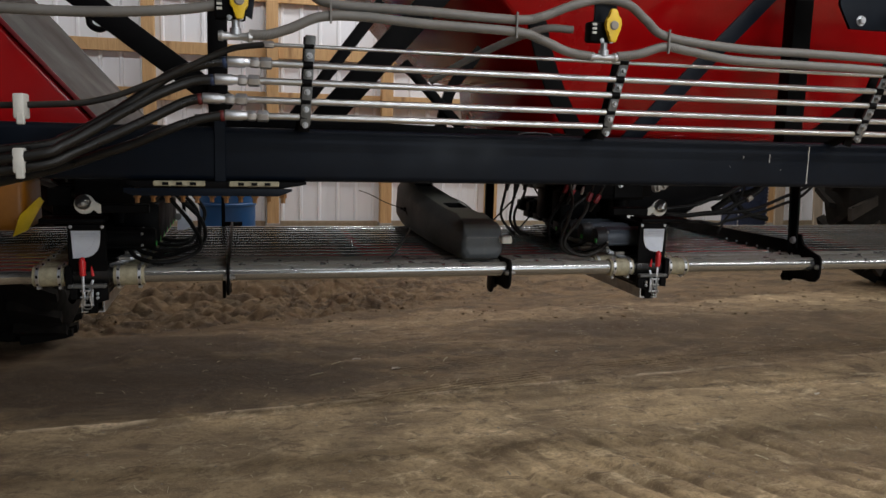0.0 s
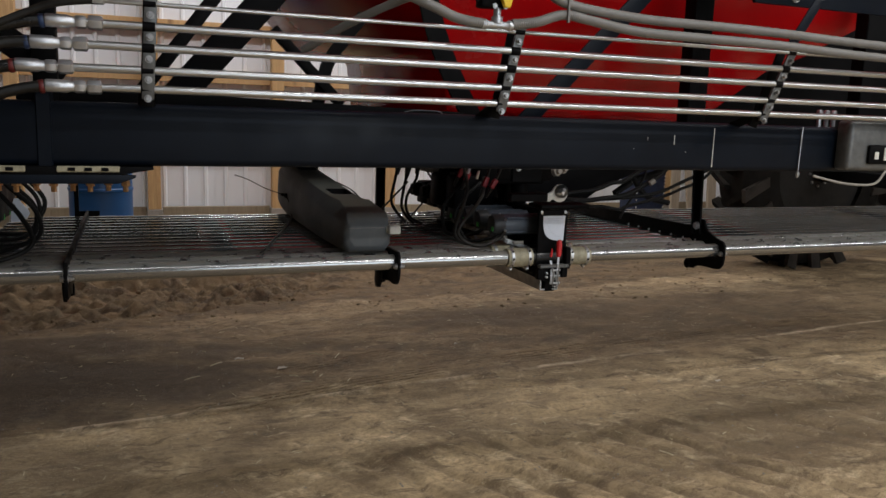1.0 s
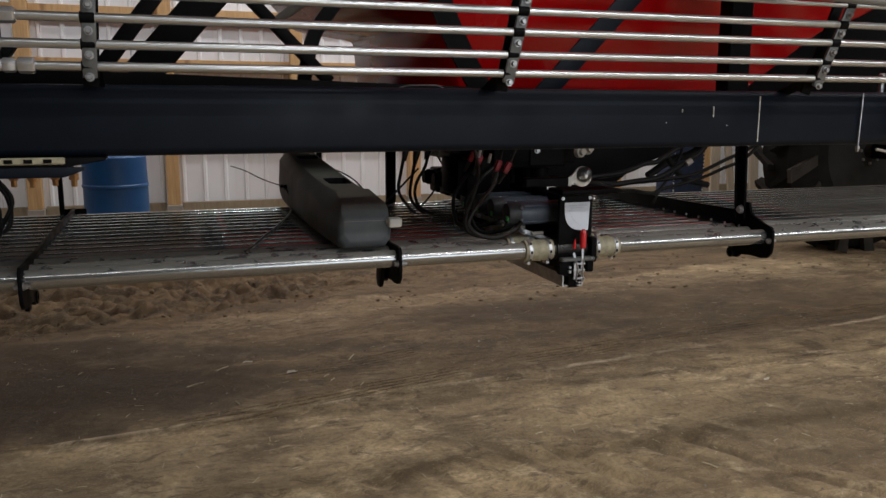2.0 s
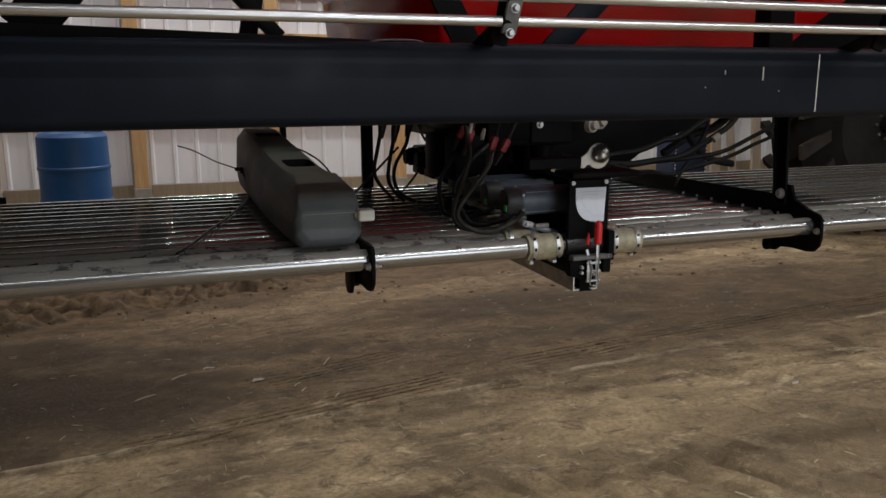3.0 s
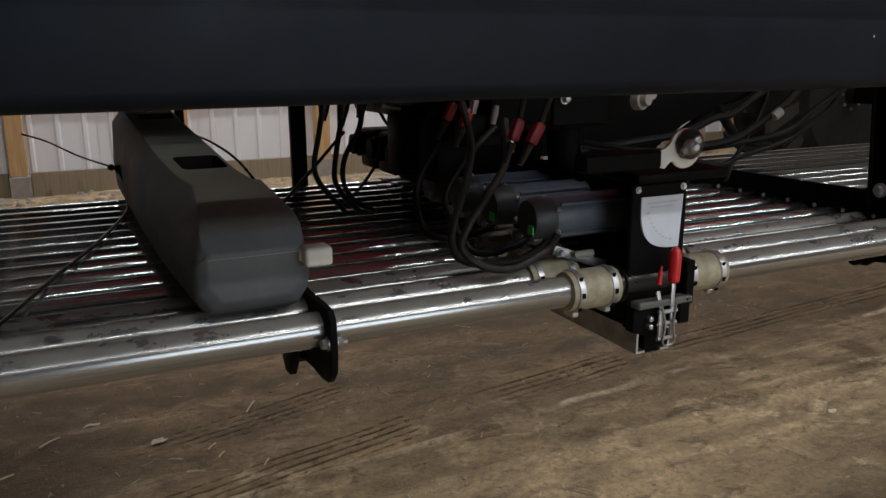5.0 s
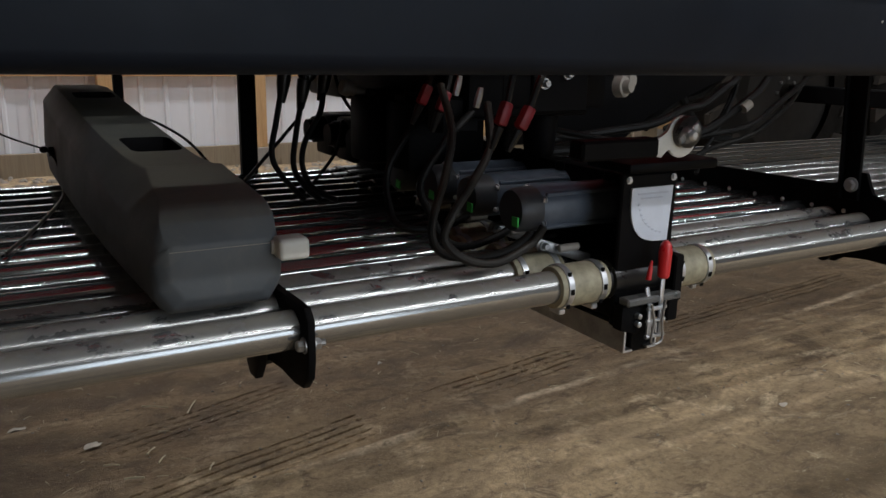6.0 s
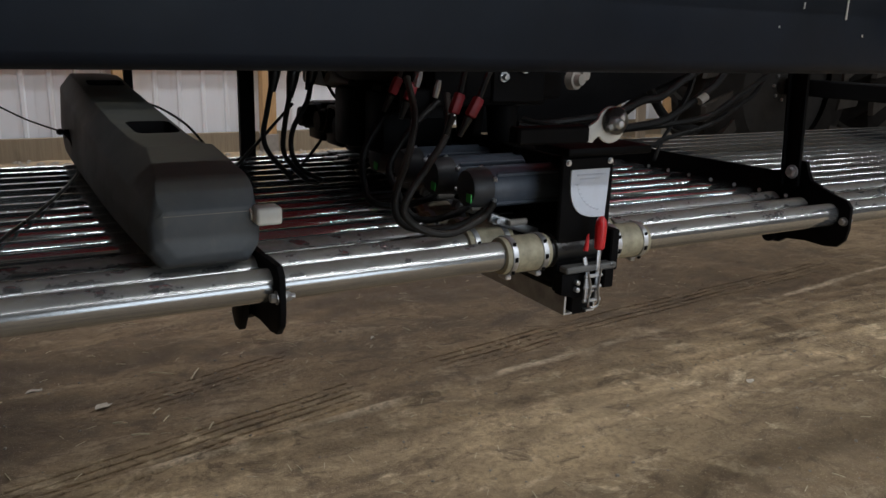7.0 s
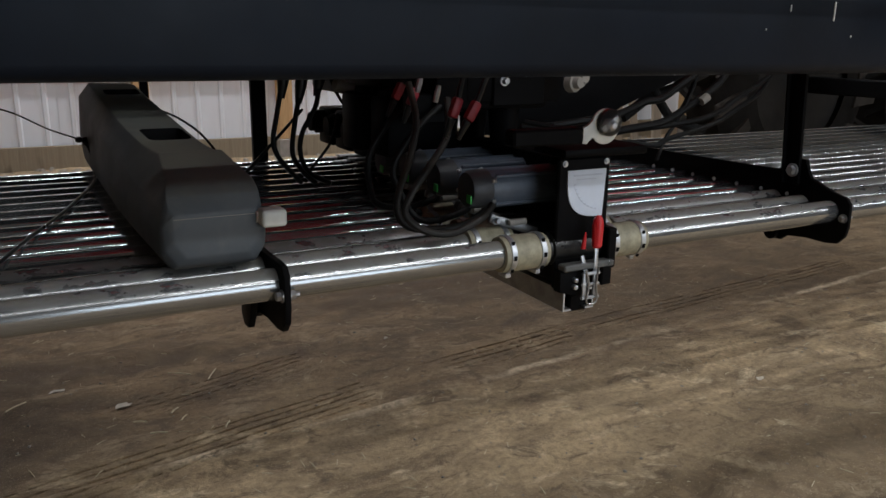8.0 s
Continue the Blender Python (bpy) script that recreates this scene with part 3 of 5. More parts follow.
def build_frame():
    f = thing("cart_frame", "blue-black painted steel frame of an air cart", "machine frame", at=(1.1, 2.93, 1.41))
    inv = Matrix.Translation((-1.1, -2.93, -1.41))

    def add(name, bm, mat=M_BEAM, label=""):
        bm.transform(inv)
        return part(name, bm, mat, f, label)

    add("beam", bm_box(-4.0, 6.5, BF, BB, BZ0, BZ1, 0.022, 4))
    add("rear_beam", bm_box(-4.0, 7.2, 4.50, 4.68, BZ0, BZ1, 0.02, 3))
    add("seam_plate", bm_box(-0.075, -0.035, BF - 0.006, BF + 0.1, BZ0 - 0.004, BZ1 + 0.03, 0.003, 1))
    for x in (-1.6, 0.55, 3.45, 5.2):
        add("cross_member", bm_box(x - 0.05, x + 0.05, BB, 4.5, BZ0 + 0.03, BZ1 - 0.02, 0.008, 2))
    # unseen plates, added to darken what the tubes reflect and block light
    add("unseen_shade_plate", bm_box(-0.95, 0.48, 3.74, 4.498, 1.352, 1.364, 0.002, 1), M_BLACK)
    add("unseen_shade_plate", bm_box(0.62, 1.60, 3.74, 4.498, 1.352, 1.364, 0.002, 1), M_BLACK)
    add("unseen_shade_plate", bm_box(1.602, 2.71, 3.92, 4.498, 1.352, 1.364, 0.002, 1), M_BLACK)
    add("unseen_shade_plate", bm_box(2.72, 3.39, 3.92, 4.498, 1.352, 1.364, 0.002, 1), M_BLACK)
    # unseen red plates, added to block lamp glints and redden the reflections
    add("unseen_red_plate", bm_box(1.532, 1.95, 3.38, 3.738, 1.340, 1.352, 0.002, 1), M_RED, "unseen glossy red plate, added to redden tube reflections")
    add("unseen_red_plate", bm_box(1.17, 1.53, 3.10, 3.738, 1.340, 1.352, 0.002, 1), M_RED, "unseen glossy red plate, added to redden tube reflections")
    add("upright", bm_box(-0.10, -0.03, 3.04, 3.12, BZ1 - 0.15, 2.6, 0.006, 2), M_BLACK)
    add("upright", bm_box(2.52, 2.62, 3.25, 3.33, BZ1 - 0.1, 2.7, 0.006, 2), M_BLACK)
    for p0, p1, w in (((-0.80, 3.12, 2.147), (-0.02, 3.12, 1.58), 0.085), ((0.56, 3.14, 2.01), (0.20, 3.14, 1.53), 0.045),
                      ((0.882, 3.12, 2.17), (0.32, 3.12, 1.53), 0.10), ((0.655, 3.17, 1.785), (0.905, 3.17, 1.53), 0.034),
                      ):
        add("brace", bm_bar(p0, p1, w, 0.05), M_BLACK)
    for pts, w, y in (([(1.00, 1.86), (0.925, 1.765), (0.865, 1.673), (0.828, 1.52)], 0.045, 3.22), ([(1.34, 2.02), (1.375, 1.89), (1.42, 1.771), (1.485, 1.64), (1.59, 1.46)], 0.085, 3.48)):
        add("curved_brace", bm_plate(strip_outline(pts, w), "y", y, y + 0.02, 0.002), M_BLACK)
    add("diagonal_strap", bm_bar((2.38, 3.2, 2.20), (1.66, 3.2, 1.47), 0.075, 0.012), M_BEAM)
    add("top_plate", bm_plate([(2.50, 1.985), (3.3, 1.985), (3.3, 2.4), (2.44, 2.4), (2.44, 2.08)], "y", 2.86, 2.875, 0.002))
    for x in (2.545, 2.70):
        add("bolt", bm_bolt((x, 2.858, 2.02), (0, -1, 0), 0.016, 0.014), M_ZINC, "zinc-plated hexagon bolt")
    add("side_panel", bm_plate([(2.98, 1.40), (5.6, 1.40), (5.6, 2.3), (3.75, 2.3), (3.4, 1.92), (2.98, 1.92)], "y", 3.72, 3.74, 0.003), M_BLACK)
    add("panel_post", bm_box(3.6, 3.68, 3.3, 3.38, 1.45, 2.6, 0.004, 1), M_BLACK)
    add("axle_arm", bm_box(6.92, 7.08, 4.6, 6.69, 0.95, 1.09, 0.01, 1), M_BLACK)
    add("axle_leg", bm_box(6.92, 7.08, 4.52, 4.66, 0.95, 1.35, 0.01, 1), M_BLACK)
    add("upper_rail", bm_plate([(-0.15, 1.552), (0.35, 1.546), (1.35, 1.516), (1.35, 1.45), (-0.15, 1.45)], "y", 3.05, 3.11, 0.002), M_BLACK)
    for x in (2.955, 2.995, 3.035):
        add("stud", bm_lathe((x, 2.92, 1.50), (0, 0, 1), ((0, 0.010), (0.05, 0.010), (0.055, 0.014), (0.075, 0.014), (0.08, 0.008)), 10), M_ZINC, "bright zinc stud")
    # paint runs and chips on the beam's face
    for x, z0, z1, w in ((2.33, 1.335, 1.49, 0.004), (2.143, 1.42, 1.456, 0.004), (2.02, 1.435, 1.447, 0.003), (2.20, 1.39, 1.395, 0.003), (1.96, 1.40, 1.404, 0.003)):
        add("paint_scrape", bm_box(x - w / 2, x + w / 2, BF - 0.0022, BF + 0.004, z0, z1, 0.001, 1), M_WHITE, "bare pale scrape in the paint")
    add("hanging_rod", bm_rod((2.772, BF - 0.008, 1.505), (2.768, BF - 0.008, 1.30), 0.003, 8), M_RAIL)
    add("rod_nut", bm_lathe((2.768, BF - 0.008, 1.316), (0, 0, -1), ((0, 0.008), (0.014, 0.008), (0.022, 0.004)), 6), M_RAIL)
    add("lock_wire", bm_sweep(spline([(1.08, 2.95, 1.510), (1.12, 2.95, 1.517), (1.20, 2.95, 1.517), (1.225, 2.95, 1.509)], 6), 0.002, 6), M_RAIL)
    return f


build_frame()


# ---- hoppers ----
def build_hopper(cx, wide):
    h = thing("hopper", "glossy red painted steel seed hopper tapering to its base", "hopper", "seed hoppers", at=(cx, 4.3, 1.5))
    bm = bmesh.new()
    rows = []
    # front left, back left and right half-widths, front, back, height
    for sf, sb, sr, y0, y1, z in ((0.30, 0.30, 0.30, -0.25, 0.25, -0.16), (0.70, 0.84, 0.72, -0.62, 0.60, 0.02), (0.76, 0.86, 1.05, -0.72, 0.64, 0.29), (0.80, 1.14, 1.25, -0.74, 0.90, 0.36), (1.48, 1.70, wide, -1.0, 1.0, 1.0), (1.48, 2.15, wide, -1.0, 1.0, 2.4)):
        rows.append([bm.verts.new(p) for p in ((-sf, y0, z), (sr, y0, z), (sr, y1, z), (-sb, y1, z))])
    for u, v in zip(rows, rows[1:]):
        for i in range(4):
            bm.faces.new((u[i], u[(i + 1) % 4], v[(i + 1) % 4], v[i]))
    bm.faces.new(rows[0][::-1])
    bm.faces.new(rows[-1])
    bmesh.ops.bevel(bm, geom=[e for e in bm.edges], offset=0.02, segments=2, profile=0.5, affect="EDGES")
    part("shell", bm, M_RED, h)
    part("sticker", bm_plate([(0.0, 0.0), (0.07, 0.005), (0.05, 0.035), (0.012, 0.032)], "y", -0.86, -0.858), M_WHITE, h, "small pale warning sticker").location = (-0.06, 0.13, 0.48)
    return h


build_hopper(2.22, 2.4)


def build_sloped_hopper():
    """The next hopper, wide at its base and leaning away upwards."""
    h = thing("hopper", "glossy red painted steel hopper with a slanting side", "hopper", "seed hoppers", at=(-2.3, 4.2, 1.46))
    bm = bmesh.new()
    rows = [[bm.verts.new(p) for p in ((-2.2, -0.72, z), (r, -0.72, z), (r + 0.05, 0.75, z), (-2.2, 0.75, z))] for r, z in ((1.77, 0.0), (0.80, 1.08), (0.72, 2.3))]
    for u, v in zip(rows, rows[1:]):
        for i in range(4):
            bm.faces.new((u[i], u[(i + 1) % 4], v[(i + 1) % 4], v[i]))
    bm.faces.new(rows[0][::-1])
    bm.faces.new(rows[-1])
    bmesh.ops.bevel(bm, geom=[e for e in bm.edges], offset=0.012, segments=2, profile=0.5, affect="EDGES")
    part("shell", bm, M_RED, h)
    # dark brown sheet laid over the red slanting side
    side = bmesh.new()
    corners = [(1.776, -0.70, 0.015), (1.826, 0.73, 0.015), (0.862, 0.73, 1.075), (0.812, -0.70, 1.075)]
    lo = [side.verts.new(p) for p in corners]
    hi = [side.verts.new((x + 0.010, y, z + 0.010)) for x, y, z in corners]
    side.faces.new(lo[::-1])
    side.faces.new(hi)
    for i in range(4):
        side.faces.new((lo[i], lo[(i + 1) % 4], hi[(i + 1) % 4], hi[i]))
    part("side_sheet", side, M_SIDE, h, "dark brown side sheet")
    part("edge_strip", bm_bar((1.775, -0.724, 0.03), (0.82, -0.724, 1.09), 0.018, 0.01), M_DEEPRED, h)
    part("skid", bm_box(-2.1, 1.6, -0.6, 0.6, -0.06, 0.002, 0.01, 1), M_BLACK, h)


build_sloped_hopper()
hook = single("black_hook", bm_sweep(spline([(-0.47, 3.5, 1.95), (-0.50, 3.5, 1.905), (-0.535, 3.5, 1.885), (-0.57, 3.5, 1.90), (-0.58, 3.5, 1.94), (-0.62, 3.5, 2.02), (-0.62, 3.5, 2.3)], 8), 0.013, 8), M_BLACK, "black bent steel hook hanging under a frame", "hook")


# ---- conveying tubes ----
ROWS_N, PITCH, TY, TZ, TR = 15, 0.092, 3.150, 0.935, 0.030


def build_tubes():
    runs = (("tube_bank", -0.36, 1.668, "bank of stainless steel conveying tubes between two gates"),
            ("tube_bank", 1.97, 6.4, "bank of stainless steel conveying tubes beyond a gate"))
    for name, a, b, label in runs:
        bank = thing(name, label, "tubes", "tube banks", at=((a + b) / 2, TY, TZ))
        me = to_mesh("tube", bm_lathe((a - (a + b) / 2, 0, 0), (1, 0, 0), ((0, TR - 0.002), (0.002, TR), (b - a - 0.002, TR), (b - a, TR - 0.002)), 28), M_STEEL)
        if a < 0:
            me.materials[0] = M_FILM
        dusty = me.copy()
        dusty.materials[0] = M_DUSTY
        for i in range(ROWS_N):
            share("tube", dusty if i < 3 else me, bank, pose(0, i * PITCH, 0, (i * 67) % 360))
    bank = thing("tube_bank", "bank of bent stainless steel tubes leaving a gate", "tubes", "tube banks", at=(-0.73, TY, TZ))
    for i in range(ROWS_N):
        y = i * PITCH
        part("tube", bm_sweep(spline([(0, y, 0), (-0.12, y, 0), (-0.5, y - 0.10, 0.0), (-1.2, y - 0.5, -0.0), (-2.2, y - 1.2, 0)], 8), TR, 20), M_STEEL, bank)


build_tubes()


# ---- tube brackets ----
def build_bracket(x, strut):
    b = thing("tube_bracket", "black steel bracket plate bolted across the tubes", "bracket", "tube brackets", at=(x, TY, TZ))
    rise = 0.0 if strut else -0.035
    outline = [(-0.062, -0.03), (-0.060, 0.03), (-0.045, 0.046), (0.0, 0.056 + rise * 0.3), (0.07, 0.078 + rise)]
    if strut:
        outline += [(0.082, 0.098), (0.090, 0.130), (0.150, 0.130), (0.160, 0.100), (0.180, 0.088)]
    outline += [(0.60, 0.085 + rise), (1.36, 0.085 + rise), (1.36, -0.045), (0.205, -0.055), (0.195, -0.098), (0.175, -0.112), (0.145, -0.110), (0.125, -0.092), (0.06, -0.084),
                (0.0, -0.088), (-0.035, -0.082), (-0.056, -0.06)]
    part("plate", bm_plate(outline, "x", -0.006, 0.006, 0.002), M_BLACK, b)
    part("lug", bm_lathe((-0.02, 0.172, -0.092), (1, 0, 0), ((0, 0.010), (0, 0.021), (0.03, 0.021), (0.03, 0.010), (0, 0.010)), 20, None, False), M_BLACK, b)
    if not strut:
        part("stiffener", bm_plate([(0.10, -0.050), (0.185, -0.050), (0.190, -0.110), (0.170, -0.132), (0.140, -0.130), (0.118, -0.100)], "x", -0.026, -0.012, 0.002), M_BLACK, b)
    for s in (-1, 1):
        part("bolt", bm_bolt((s * 0.006, -0.046, -0.010), (s, 0, 0), 0.009, 0.010), M_RAIL, b, "zinc-plated hexagon bolt")
    part("bolt_end", bm_rod((0.014, -0.046, -0.010), (0.026, -0.046, -0.010), 0.005, 10), M_RAIL, b)
    for i in range(2, 9):
        part("rivet", bm_lathe((-0.007, i * PITCH - 0.045, 0.026), (-1, 0, 0), ((0, 0.006), (0.003, 0.005), (0.005, 0.002)), 10), M_ZINC, b)
    part("rear_tab", bm_box(-0.055, 0.055, 1.330, 1.342, -0.03, 0.05, 0.002, 1), M_BLACK, b)
    if strut:
        part("strut", bm_plate([(0.100, 0.06), (0.142, 0.06), (0.168, 0.42), (0.118, 0.42)], "x", -0.019, -0.007, 0.002), M_BLACK, b)
        part("strut_flange", bm_plate([(0.142, 0.06), (0.148, 0.06), (0.174, 0.42), (0.168, 0.42)], "x", -0.030, -0.007, 0.001), M_BLACK, b)
        part("strut_bolt", bm_bolt((-0.020, 0.120, 0.098), (-1, 0, 0), 0.014, 0.012), M_ZINC, b, "zinc-plated hexagon bolt")
    return b


build_bracket(1.120, False)
build_bracket(2.66, True)
build_bracket(-0.038, False)
for bx, bw in ((1.09, 0.025), (1.455, 0.05), (-0.085, 0.02), (2.70, 0.03)):
    hang = single("hanger_bar", bm_box(bx - bw / 2, bx + bw / 2, 4.476, 4.502, 0.90, 1.42, 0.002, 1), M_BLACK, "flat black steel hanger bar behind the tubes", "hanger", "hanger bars")


# ---- gates, couplers and motors ----
def build_gate(cx, s):
    """A gate across all tubes; s = 1: motors towards -x, s = -1: mirrored."""
    g = thing("diverter_gate", "black steel diverter gate with a pale scale label", "gate", "diverter gates", at=(cx, 3.12, 0.95))

    def bx(x0, x1, *rest):
        return bm_box(min(s * x0, s * x1), max(s * x0, s * x1), *rest)

    part("face_plate", bx(-0.066, 0.070, 0.0, 0.012, -0.10, 0.185, 0.003, 1), M_BLACK, g)
    part("body", bx(0.012, 0.062, 0.012, 1.34, -0.09, 0.17, 0.006, 2), M_BLACK, g)
    part("lower_body", bx(-0.058, 0.062, 0.012, 1.34, -0.09, -0.045, 0.006, 2), M_BLACK, g)
    spigot = to_mesh("spigot", bm_lathe((-0.12, 0, 0), (1, 0, 0), ((0, 0.028), (0.004, 0.0315), (0.05, 0.0315), (0.052, 0.037), (0.19, 0.037), (0.192, 0.0315), (0.236, 0.0315), (0.24, 0.028)), 20), M_RUBBER)
    for k in range(ROWS_N):
        share("spigot", spigot, g, pose(0, 0.03 + k * PITCH, -0.015))
    part("cap", bx(-0.06, 0.165, -0.01, 0.11, 0.187, 0.206, 0.005, 2), M_BLACK, g)
    for sx in (-1, 1):
        base = -0.044 if sx < 0 else 0.038
        x0 = s * base
        outline = [(0, -0.147), (0.022, -0.147), (0.022, -0.143), (0.004, -0.143), (0.004, -0.104), (0.022, -0.104), (0.022, -0.100), (0, -0.100)]
        flip = 1 if sx < 0 else -1
        part("rail", bm_plate([(x0 + s * flip * u - (s * 0.012), v) for u, v in outline], "y", -0.022, 1.3, 0.0), M_RAIL, g, "dull galvanised channel rail")
        part("rail_end", bm_plate([(x0 + s * flip * u - (s * 0.012), v) for u, v in outline], "y", -0.0245, -0.0222, 0.0), M_ZINC, g, "bright cut end of a rail")
    part("foot_block", bx(-0.028, 0.020, -0.012, 0.10, -0.155, -0.095, 0.003, 1), M_BLACK, g)
    # quarter-round label
    q = [(-0.045, 0.160), (0.057, 0.160), (0.052, 0.056)]
    arc = [(0.052 - 0.097 * math.sin(a) ** 0.62, 0.160 - 0.104 * math.cos(a) ** 0.62) for a in np.linspace(0.04, math.pi / 2 - 0.01, 14)]
    outline = [(s * x, z) for x, z in q + arc]
    lab = part("label", bm_plate(outline, "y", -0.0035, 0.001), M_LABEL, g, "pale blue quarter-round scale label")
    part("print_line", bx(-0.030, 0.045, -0.005, -0.003, 0.147, 0.150, 0.0), M_PRINT, lab)
    part("print_line", bx(-0.022, 0.030, -0.005, -0.003, 0.139, 0.141, 0.0), M_PRINT, lab)
    for k in range(9):
        a = 0.18 + k * 0.14
        x, z = 0.045 - 0.074 * math.sin(a), 0.150 - 0.078 * math.cos(a)
        part("print_tick", bm_box(s * x - 0.0025, s * x + 0.0025, -0.005, -0.003, z - 0.0012, z + 0.0012), M_PRINT, lab)
    for x, z in ((-0.052, 0.175), (0.058, 0.175)):
        part("screw", bm_bolt((s * x, -0.001, z), (0, -1, 0), 0.005, 0.004), M_ZINC, g)
    part("side_bracket", bx(0.055, 0.078, -0.03, 0.04, -0.06, 0.03, 0.003, 1), M_BLACK, g)
    return g


def build_clamp(cx, s):
    c = thing("toggle_clamp", "zinc toggle clamp with red vinyl grips", "clamp", "toggle clamps", at=(cx, 3.095, 0.95))
    part("grip", bm_lathe((s * 0.014, -0.015, -0.005), (0, 0, 1), ((0, 0.008), (0.004, 0.011), (0.05, 0.0125), (0.064, 0.010), (0.071, 0.004)), 16), M_REDGRIP, c, "red vinyl grip")
    part("lever_grip", bm_lathe((s * -0.020, -0.012, -0.005), (s * 0.12, 0, 1), ((0, 0.0055), (0.022, 0.004), (0.036, 0.0015)), 10), M_REDGRIP, c, "small red lever tip")
    part("lever", bm_bar((s * 0.014, -0.015, -0.09), (s * 0.014, -0.015, 0.0), 0.010, 0.004), M_ZINC, c)
    part("link", bm_bar((s * -0.02, -0.010, -0.02), (s * 0.004, -0.010, -0.095), 0.010, 0.004), M_ZINC, c)
    part("cross_bar", bm_box(-0.068, 0.066, -0.016, 0.012, -0.052, -0.038, 0.003, 1), M_CLAMP, c, "dark grey cross bar")
    part("body", bm_plate([(-0.070 * s, -0.054), (0.012 * s, -0.054), (0.012 * s, -0.100), (-0.030 * s, -0.112), (-0.070 * s, -0.100)], "y", -0.004, 0.02, 0.002), M_BLACK, c)
    part("side_stop", bm_box(min(0.034 * s, 0.062 * s), max(0.034 * s, 0.062 * s), -0.014, 0.02, -0.094, -0.050, 0.003, 1), M_BLACK, c)
    for x in (-0.016, 0.012):
        part("toggle_plate", bm_plate([(s * x - 0.0055, -0.055), (s * x + 0.0055, -0.055), (s * x + 0.004, -0.118), (s * x - 0.006, -0.118)], "y", -0.022, -0.017, 0.001), M_ZINC, c, "bright zinc toggle plate")
    for z, r in ((-0.060, 0.0042), (-0.084, 0.0035), (-0.114, 0.0042)):
        part("cross_pin", bm_rod((-0.024, -0.020, z), (0.022, -0.020, z), r, 10), M_ZINC, c)
    for x, z in ((-0.034, -0.074), (-0.034, -0.090), (0.052, -0.044)):
        part("rivet", bm_lathe((s * x, -0.004, z), (0, -1, 0), ((0, 0.0055), (0.010, 0.0055), (0.012, 0.003)), 10), M_ZINC, c)
    part("latch_loop", bm_sweep(spline([(s * -0.018, -0.024, -0.050), (s * -0.010, -0.026, -0.085), (s * -0.014, -0.026, -0.122), (s * 0.004, -0.026, -0.128), (s * 0.014, -0.026, -0.118), (s * 0.010, -0.026, -0.085), (s * 0.016, -0.024, -0.045)], 6), 0.0024, 8), M_RAIL, c, "bent dull wire loop")
    return c


def build_coupler():
    c = thing("hose_coupler", "cream silicone sleeve held by two steel band clamps", "coupler", "hose couplers")
    L = 0.056
    part("sleeve", bm_lathe((-L, 0, 0), (1, 0, 0), ((0, TR + 0.002), (0.001, TR + 0.008), (0.01, TR + 0.009), (L, TR + 0.0095), (2 * L - 0.01, TR + 0.009), (2 * L - 0.001, TR + 0.008), (2 * L, TR + 0.002)), 28), M_CREAM, c)
    for sx in (-1, 1):
        x = sx * 0.038
        part("band", bm_lathe((x - 0.006, 0, 0), (1, 0, 0), ((0, TR + 0.008), (0, TR + 0.0115), (0.012, TR + 0.0115), (0.012, TR + 0.008)), 28, None, False), M_ZINC, c, "bright steel band clamp")
        part("screw_box", bm_box(x - 0.007, x + 0.007, -0.016, 0.016, -TR - 0.020, -TR - 0.010, 0.002, 1), M_ZINC, c)
        for k in range(3):
            a = -0.75 + k * 0.75
            y, z = -(TR + 0.012) * math.cos(a), (TR + 0.012) * math.sin(a)
            part("slot", bm_box(x - 0.0035, x + 0.0035, y - 0.0012, y + 0.0012, z - 0.005, z + 0.005), M_BLACK, c)
    return c


